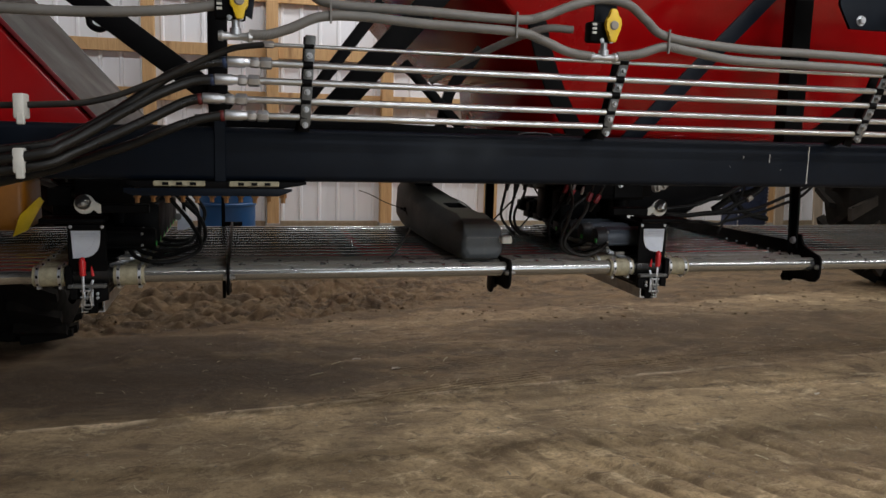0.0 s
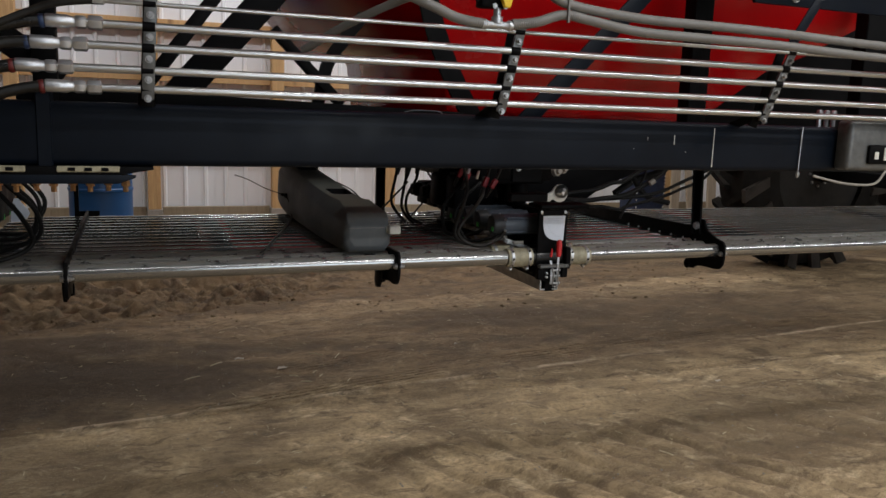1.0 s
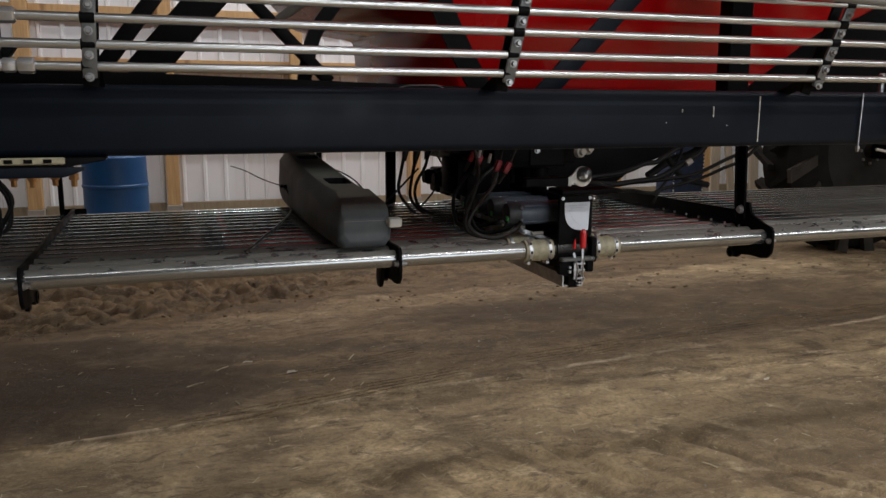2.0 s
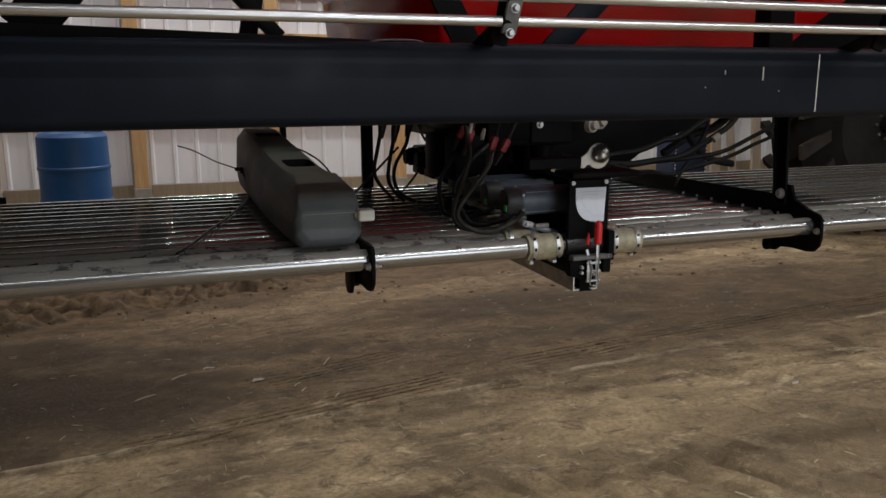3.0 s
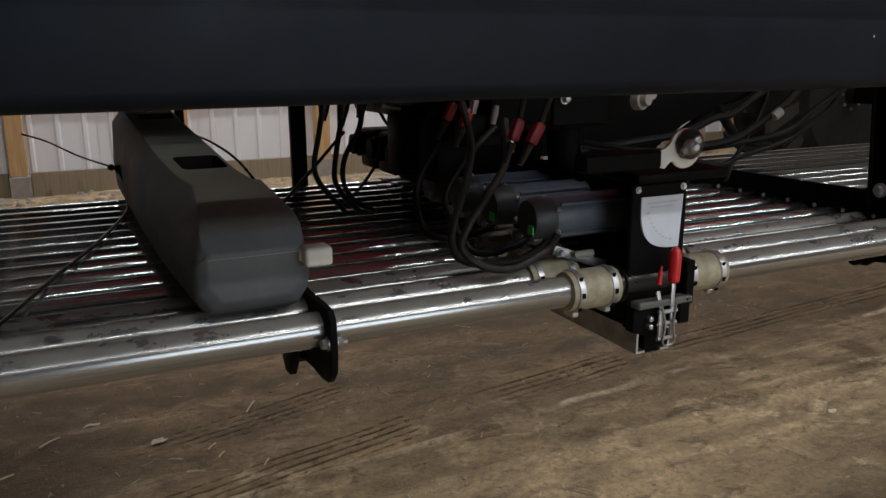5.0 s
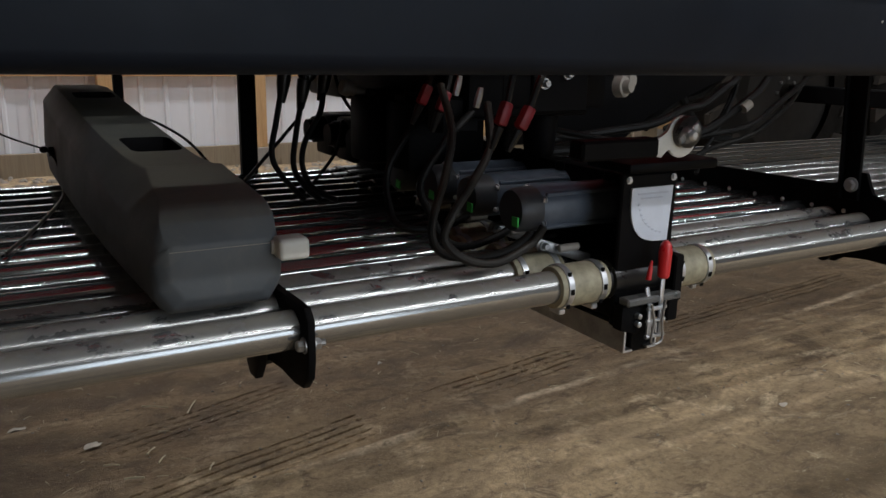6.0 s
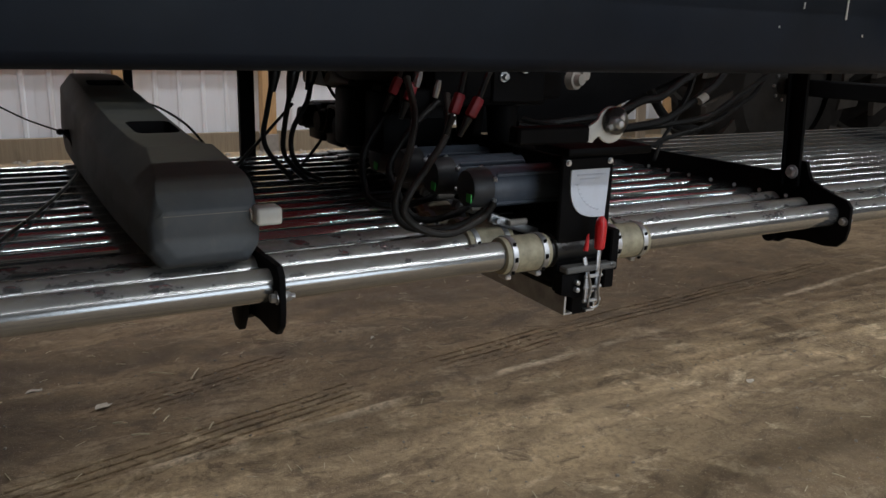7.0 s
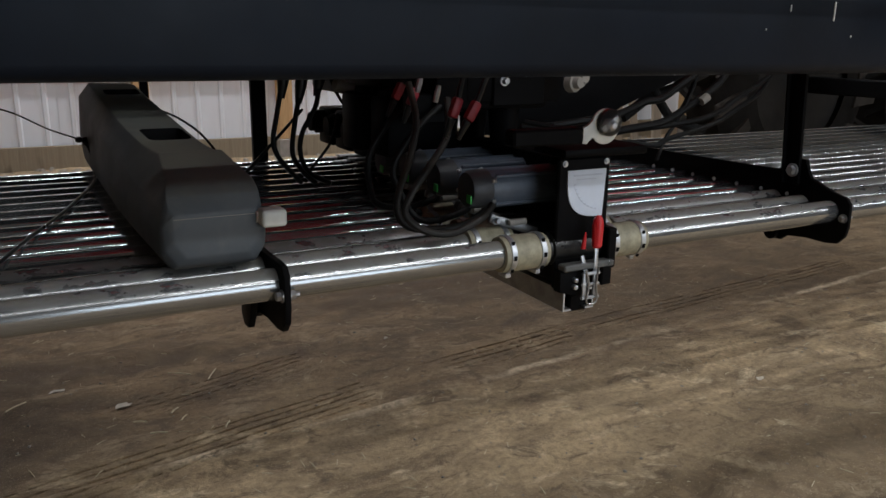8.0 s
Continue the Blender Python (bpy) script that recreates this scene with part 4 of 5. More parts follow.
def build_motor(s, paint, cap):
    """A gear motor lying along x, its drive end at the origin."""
    m = thing("gear_motor", "dusty navy electric gear motor with a black end cap" if s > 0 else "electric gear motor, its deep shade painted black", "motor", "gear motors")
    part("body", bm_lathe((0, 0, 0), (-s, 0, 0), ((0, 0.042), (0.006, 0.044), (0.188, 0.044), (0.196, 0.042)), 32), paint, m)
    part("end_cap", bm_lathe((-s * 0.196, 0, 0), (-s, 0, 0), ((0, 0.042), (0.010, 0.0425), (0.036, 0.041), (0.047, 0.037), (0.050, 0.01)), 32), cap, m)
    part("flange", bm_lathe((s * 0.012, 0, 0), (-s, 0, 0), ((0, 0.054), (0.012, 0.054), (0.014, 0.048)), 8), paint, m)
    part("gear_head", bm_box(min(0.01 * s, 0.05 * s), max(0.01 * s, 0.03 * s), -0.045, 0.05, -0.075, 0.058, 0.006, 2), M_BLACK, m)
    part("sticker", bm_box(-s * 0.2475 - 0.0012, -s * 0.2475 + 0.0012, -0.031, -0.013, -0.026, -0.008), M_GREEN, m, "small bright green sticker")
    for y, z in ((-0.036, 0.022), (-0.036, -0.022), (0.02, 0.037)):
        part("screw", bm_bolt((-s * 0.193, y, z), (-s, -0.2, 0), 0.005, 0.006), M_ZINC, m)
    part("drain_fitting", bm_rod((-s * 0.150, -0.030, -0.076), (-s * 0.108, -0.036, -0.074), 0.0075, 10), M_CONC, m, "dull threaded fitting")
    part("lower_arm", bm_bar((-s * 0.185, -0.005, -0.066), (-s * 0.075, -0.03, -0.104), 0.020, 0.010), M_RAIL, m)
    part("arm_pin", bm_bolt((-s * 0.172, -0.012, -0.072), (0, -1, 0), 0.007, 0.010), M_ZINC, m)
    for zz in (0.030, -0.030):
        part("housing_rib", bm_box(min(-s * 0.188, -s * 0.012), max(-s * 0.188, -s * 0.012), -0.0365, -0.026, zz - 0.004, zz + 0.004, 0.002, 1), paint, m)
    part("top_cable_gland", bm_lathe((-s * 0.02, -0.01, 0.044), (0, 0, 1), ((0, 0.010), (0.016, 0.010), (0.018, 0.006)), 12), M_BLACK, m)
    return m


def build_vial(s):
    v = thing("clear_cap", "clear plastic cap over a bright wing nut", "cap", "clear caps")
    ring = [(0.036 * math.cos(a) * s, 0.036 * math.sin(a) - 0.004) for a in np.linspace(math.radians(-150), math.radians(168), 26)]
    tail = [(s * -0.050, -0.002), (s * -0.056, -0.006), (s * -0.056, -0.036), (s * -0.044, -0.038)]
    part("tab", bm_plate(ring + tail, "y", 0.0, 0.006, 0.002), M_WHITE, v, "pale rounded plastic plate")
    part("dome", bm_lathe((0.003 * s, 0.0, 0.004), (0, -1, 0), ((0, 0.027), (0.012, 0.027), (0.020, 0.021), (0.025, 0.010)), 24), M_CLEAR, v, "clear plastic dome")
    part("wing_nut", bm_bar((-0.018, -0.012, -0.010), (0.018, -0.012, 0.014), 0.014, 0.006), M_ZINC, v)
    part("hub", bm_lathe((0, -0.006, 0), (0, -1, 0), ((0, 0.012), (0.018, 0.010), (0.022, 0.006)), 14), M_ZINC, v)
    part("arm", bm_box(min(-0.22 * s, -0.056 * s), max(-0.22 * s, -0.056 * s), -0.006, 0.03, -0.036, -0.004, 0.004, 1), M_BLACK, v, "black plastic strap arm")
    return v


for gx, gs in ((1.79, 1), (-0.545, -1)):
    build_gate(gx, gs)
    build_clamp(gx, gs)

coupler = build_coupler()
coupler.matrix_basis = pose(1.653, TY, TZ)
# left motors get black instead of navy, putting their deep shade into the colour
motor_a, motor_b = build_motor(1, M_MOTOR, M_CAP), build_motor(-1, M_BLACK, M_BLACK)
motor_a.matrix_basis = pose(1.811, 3.242, 1.062)
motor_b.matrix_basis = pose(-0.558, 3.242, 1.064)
build_vial(1).matrix_basis = pose(1.766, 3.03, 1.216)
build_vial(-1).matrix_basis = pose(-0.535, 3.03, 1.222)
for k in range(1, 7):
    if k < 4:
        copy_thing(motor_a, pose(1.811, 3.242 + 0.155 * k, 1.062, 3 * k))
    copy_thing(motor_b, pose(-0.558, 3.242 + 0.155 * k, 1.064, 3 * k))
for k in range(9):
    for j, cx in enumerate((1.653, 1.926, -0.408, -0.682)):
        if (k or j) and (k < 5 or j):
            copy_thing(coupler, pose(cx + 0.004 * ((k * 3 + j) % 3 - 1) + (-0.028 if k % 2 and cx > 1 else 0.0), TY + k * PITCH, TZ, (k * 97 + j * 40) % 50 - 25))


# ---- hydraulic lines ----
LINES = ((1.779, 2.665, 0.0065), (1.719, 2.675, 0.0115), (1.662, 2.685, 0.0115), (1.600, 2.700, 0.0115), (1.548, 2.710, 0.0115))


def build_lines():
    starts = (0.09, 0.06, 0.02, -0.02, 0.05)
    for (z, y, r), x0 in zip(LINES, starts):
        l = thing("hydraulic_line", "bright zinc-plated steel hydraulic line", "pipe", "hydraulic lines", at=(x0, y, z))
        part("pipe", bm_lathe((0, 0, 0), (1, 0, 0), ((0, r), (6.0 - x0, r)), 18), M_LINE, l)
        if r > 0.01:
            part("swivel_nut", bm_lathe((0.02, 0, 0), (1, 0, 0), ((0, 0.017), (0.004, 0.020), (0.034, 0.020), (0.038, 0.016)), 6), M_ZINC, l)
            part("hose_nut", bm_lathe((-0.012, 0, 0), (1, 0, 0), ((0, 0.016), (0.003, 0.018), (0.024, 0.018), (0.028, 0.015)), 6), M_ZINC, l)
            part("ferrule", bm_lathe((-0.085, 0, 0), (1, 0, 0), ((0, 0.0165), (0.003, 0.018), (0.055, 0.018), (0.06, 0.015), (0.078, 0.014)), 18), M_ZINC, l)
        else:
            part("swivel_nut", bm_lathe((0.0, 0, 0), (1, 0, 0), ((0, 0.010), (0.004, 0.012), (0.03, 0.012), (0.034, 0.008)), 6), M_ZINC, l)


def build_line_clamp(x, lean):
    c = thing("line_clamp", "dark steel clamp bar with bolts holding hydraulic lines", "clamp", "line clamps", at=(x, 2.69, 1.66))
    top, bot = 0.155, -0.14
    part("bar", bm_bar((lean * top, -0.030, top), (lean * bot, 0.016, bot), 0.034, 0.012), M_CLAMP, c)
    part("back_bar", bm_bar((lean * top, 0.030, top), (lean * bot * 1.25, 0.055, bot * 1.15), 0.038, 0.012), M_BLACK, c)
    part("foot", bm_bar((lean * bot, 0.06, bot + 0.02), (lean * bot * 1.3, 0.16, bot - 0.02), 0.05, 0.012), M_BLACK, c)
    zs = [z - 1.66 for z, _, _ in LINES]
    for a, b in zip(zs, zs[1:] + [zs[-1] - 0.052]):
        z = (a + b) / 2
        y = -0.036 + (top - z) * 0.155
        part("bolt", bm_bolt((lean * z, y - 0.002, z), (0, -1, 0), 0.008, 0.010), M_RAIL, c, "dull hexagon bolt")
    for (z, y, r) in LINES:
        part("cushion", bm_lathe((lean * (z - 1.66) - 0.02, y - 2.69, z - 1.66), (1, 0, 0), ((0, r + 0.001), (0.002, r + 0.003), (0.032, r + 0.003), (0.034, r + 0.001)), 14), M_BLACK, c)


build_lines()
build_line_clamp(0.235, 0.05)
build_line_clamp(1.36, 0.16)
build_line_clamp(2.49, 0.30)
single("hanger_strap", bm_bar((2.715, 2.71, 2.05), (2.552, 2.71, 1.80), 0.040, 0.008), M_BEAM, "dark steel strap hanging above a line clamp", "strap")
build_line_clamp(3.75, 0.4)


# ---- hoses ----
def hose(name, points, r, material, label, group, rib=0.0, steps=10):
    return single(name, bm_sweep(spline(points, steps), r, 14, None, rib), material, label, "hose", group)


H = "black hydraulic hoses"
HL = "black rubber hydraulic hose curving into a steel line"
hose("hydraulic_hose", [(0.10, 2.665, 1.779), (0.0, 2.66, 1.762), (-0.08, 2.655, 1.728), (-0.24, 2.65, 1.648), (-0.40, 2.64, 1.584), (-0.55, 2.63, 1.563), (-0.9, 2.62, 1.55), (-1.6, 2.62, 1.54)], 0.010, M_HOSE, HL, H)
hose("hydraulic_hose", [(-0.02, 2.675, 1.719), (-0.09, 2.67, 1.709), (-0.20, 2.665, 1.668), (-0.32, 2.66, 1.578), (-0.43, 2.65, 1.505), (-0.51, 2.64, 1.462), (-0.60, 2.62, 1.432), (-1.0, 2.60, 1.39), (-1.6, 2.6, 1.37)], 0.0165, M_RUBBER, HL, H)
hose("hydraulic_hose", [(-0.06, 2.685, 1.662), (-0.14, 2.68, 1.650), (-0.24, 2.665, 1.606), (-0.35, 2.65, 1.542), (-0.43, 2.635, 1.490), (-0.51, 2.61, 1.442), (-0.60, 2.585, 1.408), (-1.0, 2.57, 1.36), (-1.6, 2.56, 1.34)], 0.0165, M_RUBBER, HL, H)
hose("hydraulic_hose", [(-0.10, 2.70, 1.600), (-0.16, 2.695, 1.585), (-0.275, 2.68, 1.525), (-0.388, 2.66, 1.468), (-0.481, 2.64, 1.422), (-0.60, 2.60, 1.374), (-1.0, 2.58, 1.33), (-1.6, 2.58, 1.31)], 0.0165, M_RUBBER, HL, H)
hose("hydraulic_hose", [(0.02, 2.71, 1.548), (-0.03, 2.71, 1.548), (-0.12, 2.705, 1.530), (-0.225, 2.70, 1.490), (-0.323, 2.71, 1.446), (-0.42, 2.72, 1.412), (-0.60, 2.75, 1.35), (-0.9, 2.78, 1.28), (-1.3, 2.79, 1.23)], 0.0155, M_RUBBER, HL, H)
for hx, hz, hm in ((-0.040, 1.7165, M_BLUE), (-0.080, 1.6595, M_BLUE), (-0.120, 1.5965, M_REDGRIP), (-0.050, 1.5450, M_REDGRIP)):
    single("hose_tag", bm_lathe((hx, 2.673 + 0.22 * (1.72 - hz), hz - 0.001), (1, 0, 0.15), ((0, 0.0175), (0.002, 0.0188), (0.011, 0.0188), (0.013, 0.0175)), 16), M_NAVYTAG if hm is M_BLUE else M_DARKRED, "narrow coloured marker band round a hose", "tag", "hose tags")

for cx, cy, cz in ((-0.627, 2.60, 1.556), (-0.632, 2.585, 1.394)):
    c = thing("hose_clip", "pale grey plastic clip round black hoses", "clip", "hose clips", at=(cx, cy, cz))
    part("strap", bm_box(-0.016, 0.016, -0.020, 0.05, -0.040, 0.036, 0.006, 2), M_WHITE, c)
    part("tail", bm_box(-0.008, 0.014, -0.021, 0.0, -0.056, -0.02, 0.003, 1), M_WHITE, c)

G = "grey air hoses"
GL = "grey corrugated plastic hose slung above steel lines"
hose("air_hose", [(-1.6, 2.60, 1.84), (-0.67, 2.60, 1.838), (-0.36, 2.60, 1.846), (-0.10, 2.60, 1.875), (0.05, 2.62, 1.93), (0.2, 2.64, 1.97), (0.30, 2.62, 1.915), (0.61, 2.60, 1.906), (0.93, 2.60, 1.898), (1.03, 2.60, 1.915), (1.13, 2.60, 1.955), (1.24, 2.61, 1.985),
                  (1.345, 2.60, 1.975), (1.42, 2.60, 1.925), (1.51, 2.60, 1.872), (1.79, 2.60, 1.846), (2.10, 2.60, 1.842), (2.38, 2.60, 1.838), (3.2, 2.61, 1.82), (5.8, 2.65, 1.80)], 0.0165, M_GREYHOSE, GL, G, 0.07, 26)
hose("air_hose", [(0.045, 2.60, 1.80), (0.10, 2.60, 1.802), (0.17, 2.60, 1.825), (0.27, 2.60, 1.868), (0.40, 2.60, 1.876), (0.61, 2.60, 1.866), (0.93, 2.60, 1.858), (1.03, 2.60, 1.835), (1.13, 2.60, 1.80), (1.225, 2.60, 1.788)], 0.0165, M_GREYHOSE, GL, G, 0.07, 26)
hose("air_hose", [(1.315, 2.60, 1.793), (1.40, 2.60, 1.806), (1.50, 2.60, 1.836), (1.60, 2.60, 1.826), (1.79, 2.60, 1.803), (2.10, 2.60, 1.798), (2.39, 2.60, 1.795), (3.2, 2.61, 1.775), (5.8, 2.65, 1.76)], 0.0165, M_GREYHOSE, GL, G, 0.07, 26)
hose("air_hose", [(0.72, 2.95, 1.70), (0.83, 2.85, 1.775), (0.95, 2.72, 1.84), (1.06, 2.66, 1.882), (1.16, 2.64, 1.882)], 0.014, M_GREYHOSE, GL, G, 0.07, 16)
for tx, tz, th in ((0.30, 1.893, 0.046), (0.931, 1.878, 0.044), (1.507, 1.853, 0.042)):
    single("cable_tie", bm_plate([(tx - 0.003, tz - th), (tx + 0.003, tz - th), (tx + 0.003, tz + th), (tx - 0.003, tz + th)], "y", 2.578, 2.586), M_GREYHOSE, "grey plastic tie round two hoses", "tie", "cable ties")


def build_valve(x, z):
    v = thing("ball_valve", "black ball valve with a yellow plastic handle", "valve", "ball valves", at=(x, 2.60, z))
    part("bracket", bm_plate([(-0.035, -0.005), (0.04, -0.045), (0.052, 0.06), (0.035, 0.28), (-0.030, 0.28)], "y", 0.040, 0.052, 0.002), M_BEAM, v)
    part("body", bm_box(-0.075, 0.02, -0.02, 0.035, -0.055, 0.015, 0.008, 2), M_BLACK, v)
    part("neck", bm_lathe((-0.012, 0.0, -0.10), (0, 0, 1), ((0, 0.018), (0.02, 0.018), (0.022, 0.012), (0.05, 0.012)), 16), M_ZINC, v)
    part("tee", bm_lathe((-0.065, 0.0, -0.105), (1, 0, 0), ((0, 0.015), (0.012, 0.017), (0.02, 0.012), (0.085, 0.012), (0.093, 0.017), (0.105, 0.015)), 16), M_ZINC, v)
    wing = [(-0.008, -0.056), (0.010, -0.056), (0.015, -0.046), (0.013, -0.032), (0.022, -0.024), (0.028, -0.012), (0.024, 0.002), (0.029, 0.014), (0.026, 0.026), (0.012, 0.030), (0.014, 0.046), (0.006, 0.056), (-0.010, 0.056), (-0.016, 0.046), (-0.013, 0.030), (-0.025, 0.026), (-0.030, 0.014), (-0.025, 0.001), (-0.029, -0.012), (-0.022, -0.024), (-0.013, -0.032), (-0.014, -0.046)]
    part("handle", bm_plate(wing, "y", -0.050, -0.032, 0.004), M_YELLOW, v, "yellow plastic handle")
    part("handle_hub", bm_lathe((0, -0.02, 0), (0, -1, 0), ((0, 0.016), (0.032, 0.016), (0.036, 0.012)), 16), M_CONC, v)
    for k in range(3):
        part("label_bar", bm_box(-0.068, -0.052, -0.023, -0.0195, -0.028 + k * 0.014, -0.020 + k * 0.014), M_WHITE, v)
    for sx in (-0.03, 0.005):
        part("bolt", bm_bolt((sx, -0.021, -0.050), (0, -1, 0), 0.006, 0.006), M_ZINC, v)
    return v


build_valve(1.275, 1.893)
build_valve(0.015, 1.897)


# ---- fitting rail below the beam ----
def build_rail():
    r = thing("fitting_rail", "black rail under a beam with cream sockets and brass fittings", "manifold", at=(-0.06, 2.86, 1.30))
    part("rail", bm_plate([(-0.30, 0.012), (-0.26, -0.005), (0.20, -0.005), (0.30, 0.012), (0.30, 0.02), (-0.30, 0.02)], "y", -0.06, 0.05, 0.002), M_BLACK, r)
    part("lip", bm_plate([(-0.28, -0.03), (0.20, -0.03), (0.25, -0.012), (0.25, -0.004), (-0.31, -0.004), (-0.31, -0.018)], "y", -0.062, -0.05, 0.001), M_BEAM, r)
    for a in (-0.215, 0.035):
        part("socket_strip", bm_box(a, a + 0.17, -0.068, -0.055, 0.004, 0.022, 0.003, 1), M_CREAM, r, "cream plastic socket strip")
        for k in range(3):
            part("socket", bm_box(a + 0.03 + k * 0.045, a + 0.05 + k * 0.045, -0.0705, -0.066, 0.008, 0.018), M_BLACK, r)
    for k in range(11):
        x = -0.27 + 0.049 * k
        part("fitting", bm_lathe((x, -0.035 + 0.03 * (k % 2), -0.004), (0, 0, -1), ((0, 0.011), (0.018, 0.011), (0.019, 0.013), (0.034, 0.013), (0.036, 0.008), (0.052, 0.008)), 6), M_BRASS, r, "brass hexagon fitting")


build_rail()


# ---- long plastic box on the tubes ----
def sink_well(bm, quad, index=1):
    """A hand hole with rounded corners, sunk into a four-sided face."""
    c = [v.co for v in quad]

    def on(u, v, z=0.0):
        return c[0].lerp(c[1], u).lerp(c[3].lerp(c[2], u), v) + Vector((0, 0, z))

    arcs = []
    for k, (u, v) in enumerate(((0.19, 0.22), (0.68, 0.22), (0.68, 0.78), (0.19, 0.78))):
        arcs.append([(u + 0.13 * math.cos(a), v + 0.13 * math.sin(a)) for a in (math.pi * (1 + 0.5 * k + i / 6) for i in range(4))])
    rings = [[[bm.verts.new(on(0.435 + (u - 0.435) * f, 0.5 + (v - 0.5) * f, z)) for u, v in arc] for arc in arcs] for f, z in ((1.0, 0.0), (0.95, -0.012), (0.85, -0.085))]
    for k in range(4):
        j = (k + 1) % 4
        bm.faces.new([quad[k]] + rings[0][k][::-1])
        bm.faces.new((quad[k], quad[j], rings[0][j][0], rings[0][k][-1]))
    flat = [[v for arc in ring for v in arc] for ring in rings]
    for u, v in zip(flat, flat[1:]):
        for i in range(16):
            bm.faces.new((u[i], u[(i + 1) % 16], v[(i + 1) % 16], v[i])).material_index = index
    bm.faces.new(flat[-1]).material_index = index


def build_box():
    b = thing("storage_tank", "long dark green-grey plastic tank lying across steel tubes", "tank", at=(1.01, 3.17, 0.966))
    # stations along y: left, right, bottom, shoulder, top, inset at left and at right
    st = ((0.0, -0.066, 0.085, 0.030, 0.100, 0.108, 0.006, 0.004), (0.010, -0.080, 0.096, 0.014, 0.104, 0.120, 0.010, 0.006), (0.024, -0.085, 0.101, 0.005, 0.110, 0.138, 0.014, 0.008),
          (0.045, -0.087, 0.103, 0.002, 0.116, 0.152, 0.020, 0.012), (0.060, -0.088, 0.104, 0.000, 0.119, 0.157, 0.026, 0.014), (0.27, -0.098, 0.104, 0.000, 0.128, 0.182, 0.056, 0.020),
          (0.29, -0.099, 0.103, 0.000, 0.130, 0.180, 0.056, 0.026), (0.34, -0.101, 0.102, 0.000, 0.136, 0.184, 0.050, 0.034), (0.40, -0.103, 0.101, 0.000, 0.141, 0.188, 0.045, 0.038),
          (0.56, -0.106, 0.098, 0.000, 0.150, 0.202, 0.038, 0.040), (0.80, -0.110, 0.092, 0.002, 0.166, 0.222, 0.036, 0.040), (1.06, -0.114, 0.085, 0.006, 0.190, 0.243, 0.036, 0.038),
          (1.17, -0.116, 0.082, 0.010, 0.202, 0.254, 0.034, 0.036), (1.25, -0.117, 0.080, 0.014, 0.212, 0.261, 0.032, 0.036), (1.36, -0.113, 0.074, 0.034, 0.222, 0.262, 0.036, 0.044), (1.40, -0.100, 0.06, 0.060, 0.205, 0.250, 0.040, 0.046))
    bm = bmesh.new()
    rows = []
    for y, l, r, z0, z1, z2, il, ir in st:
        ring = [(l + 0.020, z0), (r - 0.020, z0), (r, z0 + 0.030), (r + 0.003, z0 + 0.075), (r - 0.004, z1), (r - ir, z2), (l + il, z2), (l + 0.004, z1), (l - 0.003, z0 + 0.075), (l, z0 + 0.030)]
        rows.append([bm.verts.new((x, y, z)) for x, z in ring])
    n = len(rows[0])
    for u, v, station in zip(rows, rows[1:], st):
        for i in range(n):
            quad = (u[i], u[(i + 1) % n], v[(i + 1) % n], v[i])
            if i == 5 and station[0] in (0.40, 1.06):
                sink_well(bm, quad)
            else:
                bm.faces.new(quad)
    bm.faces.new(rows[0][::-1])
    bm.faces.new(rows[-1])
    bmesh.ops.recalc_face_normals(bm, faces=bm.faces)
    bmesh.ops.bevel(bm, geom=[e for e in bm.edges if 0.16 < e.calc_face_angle(0) < 1.2 and all(f.material_index == 0 for f in e.link_faces)], offset=0.004, segments=2, profile=0.5, affect="EDGES")
    shell = part("shell", bm, M_PLASTIC, b, smooth=0.35)
    # black lining paints the shade inside the hand holes
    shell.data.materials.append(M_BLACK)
    part("seam", bm_box(-0.064, 0.082, -0.0006, 0.006, 0.1006, 0.1015), M_CONC, b, "pale moulding seam")
    plug = part("outlet", bm_lathe((0.080, 0.004, 0.094), (1, 0, 0), ((0, 0.011), (0.012, 0.011), (0.013, 0.009), (0.020, 0.009)), 14), M_WHITE, b, "white plastic outlet")
    part("outlet_cap", bm_box(0.084, 0.130, -0.030, 0.012, 0.078, 0.110, 0.007, 3), M_WHITE, plug)
    part("strap_eye", bm_lathe((-0.128, 1.07, 0.115), (1, 0, 0), ((0, 0.006), (0, 0.012), (0.012, 0.012), (0.012, 0.006)), 14, None, False), M_BLACK, b)


build_box()

W = "thin black cables and cords"
for pts, r in (([(0.88, 4.24, 1.085), (0.80, 4.33, 1.11), (0.72, 4.39, 1.150), (0.66, 4.42, 1.17)], 0.0025),
               ([(0.88, 4.24, 1.085), (0.895, 4.20, 1.06), (0.90, 4.15, 1.01), (0.885, 4.08, 0.985), (0.80, 3.80, 0.972), (0.72, 3.55, 0.972), (0.655, 3.33, 0.972), (0.62, 3.24, 0.972)], 0.0038),
               ([(1.085, 4.15, 1.17), (1.10, 3.95, 1.165), (1.12, 3.75, 1.14), (1.16, 3.62, 1.06), (1.20, 3.58, 0.99)], 0.003),
               ([(1.24, 3.95, 0.982), (1.36, 4.05, 1.06), (1.50, 4.15, 1.16)], 0.005)):
    single("cord", bm_sweep(spline(pts, 10), r, 8), M_RUBBER, "thin black cord tied near a plastic tank", "cord", W)
single("cord_knot", bm_lathe((0.872, 4.24, 1.078), (0, 0, 1), ((0, 0.004), (0.004, 0.010), (0.012, 0.010), (0.017, 0.004)), 10), M_RUBBER, "black knot in a thin cord", "knot")


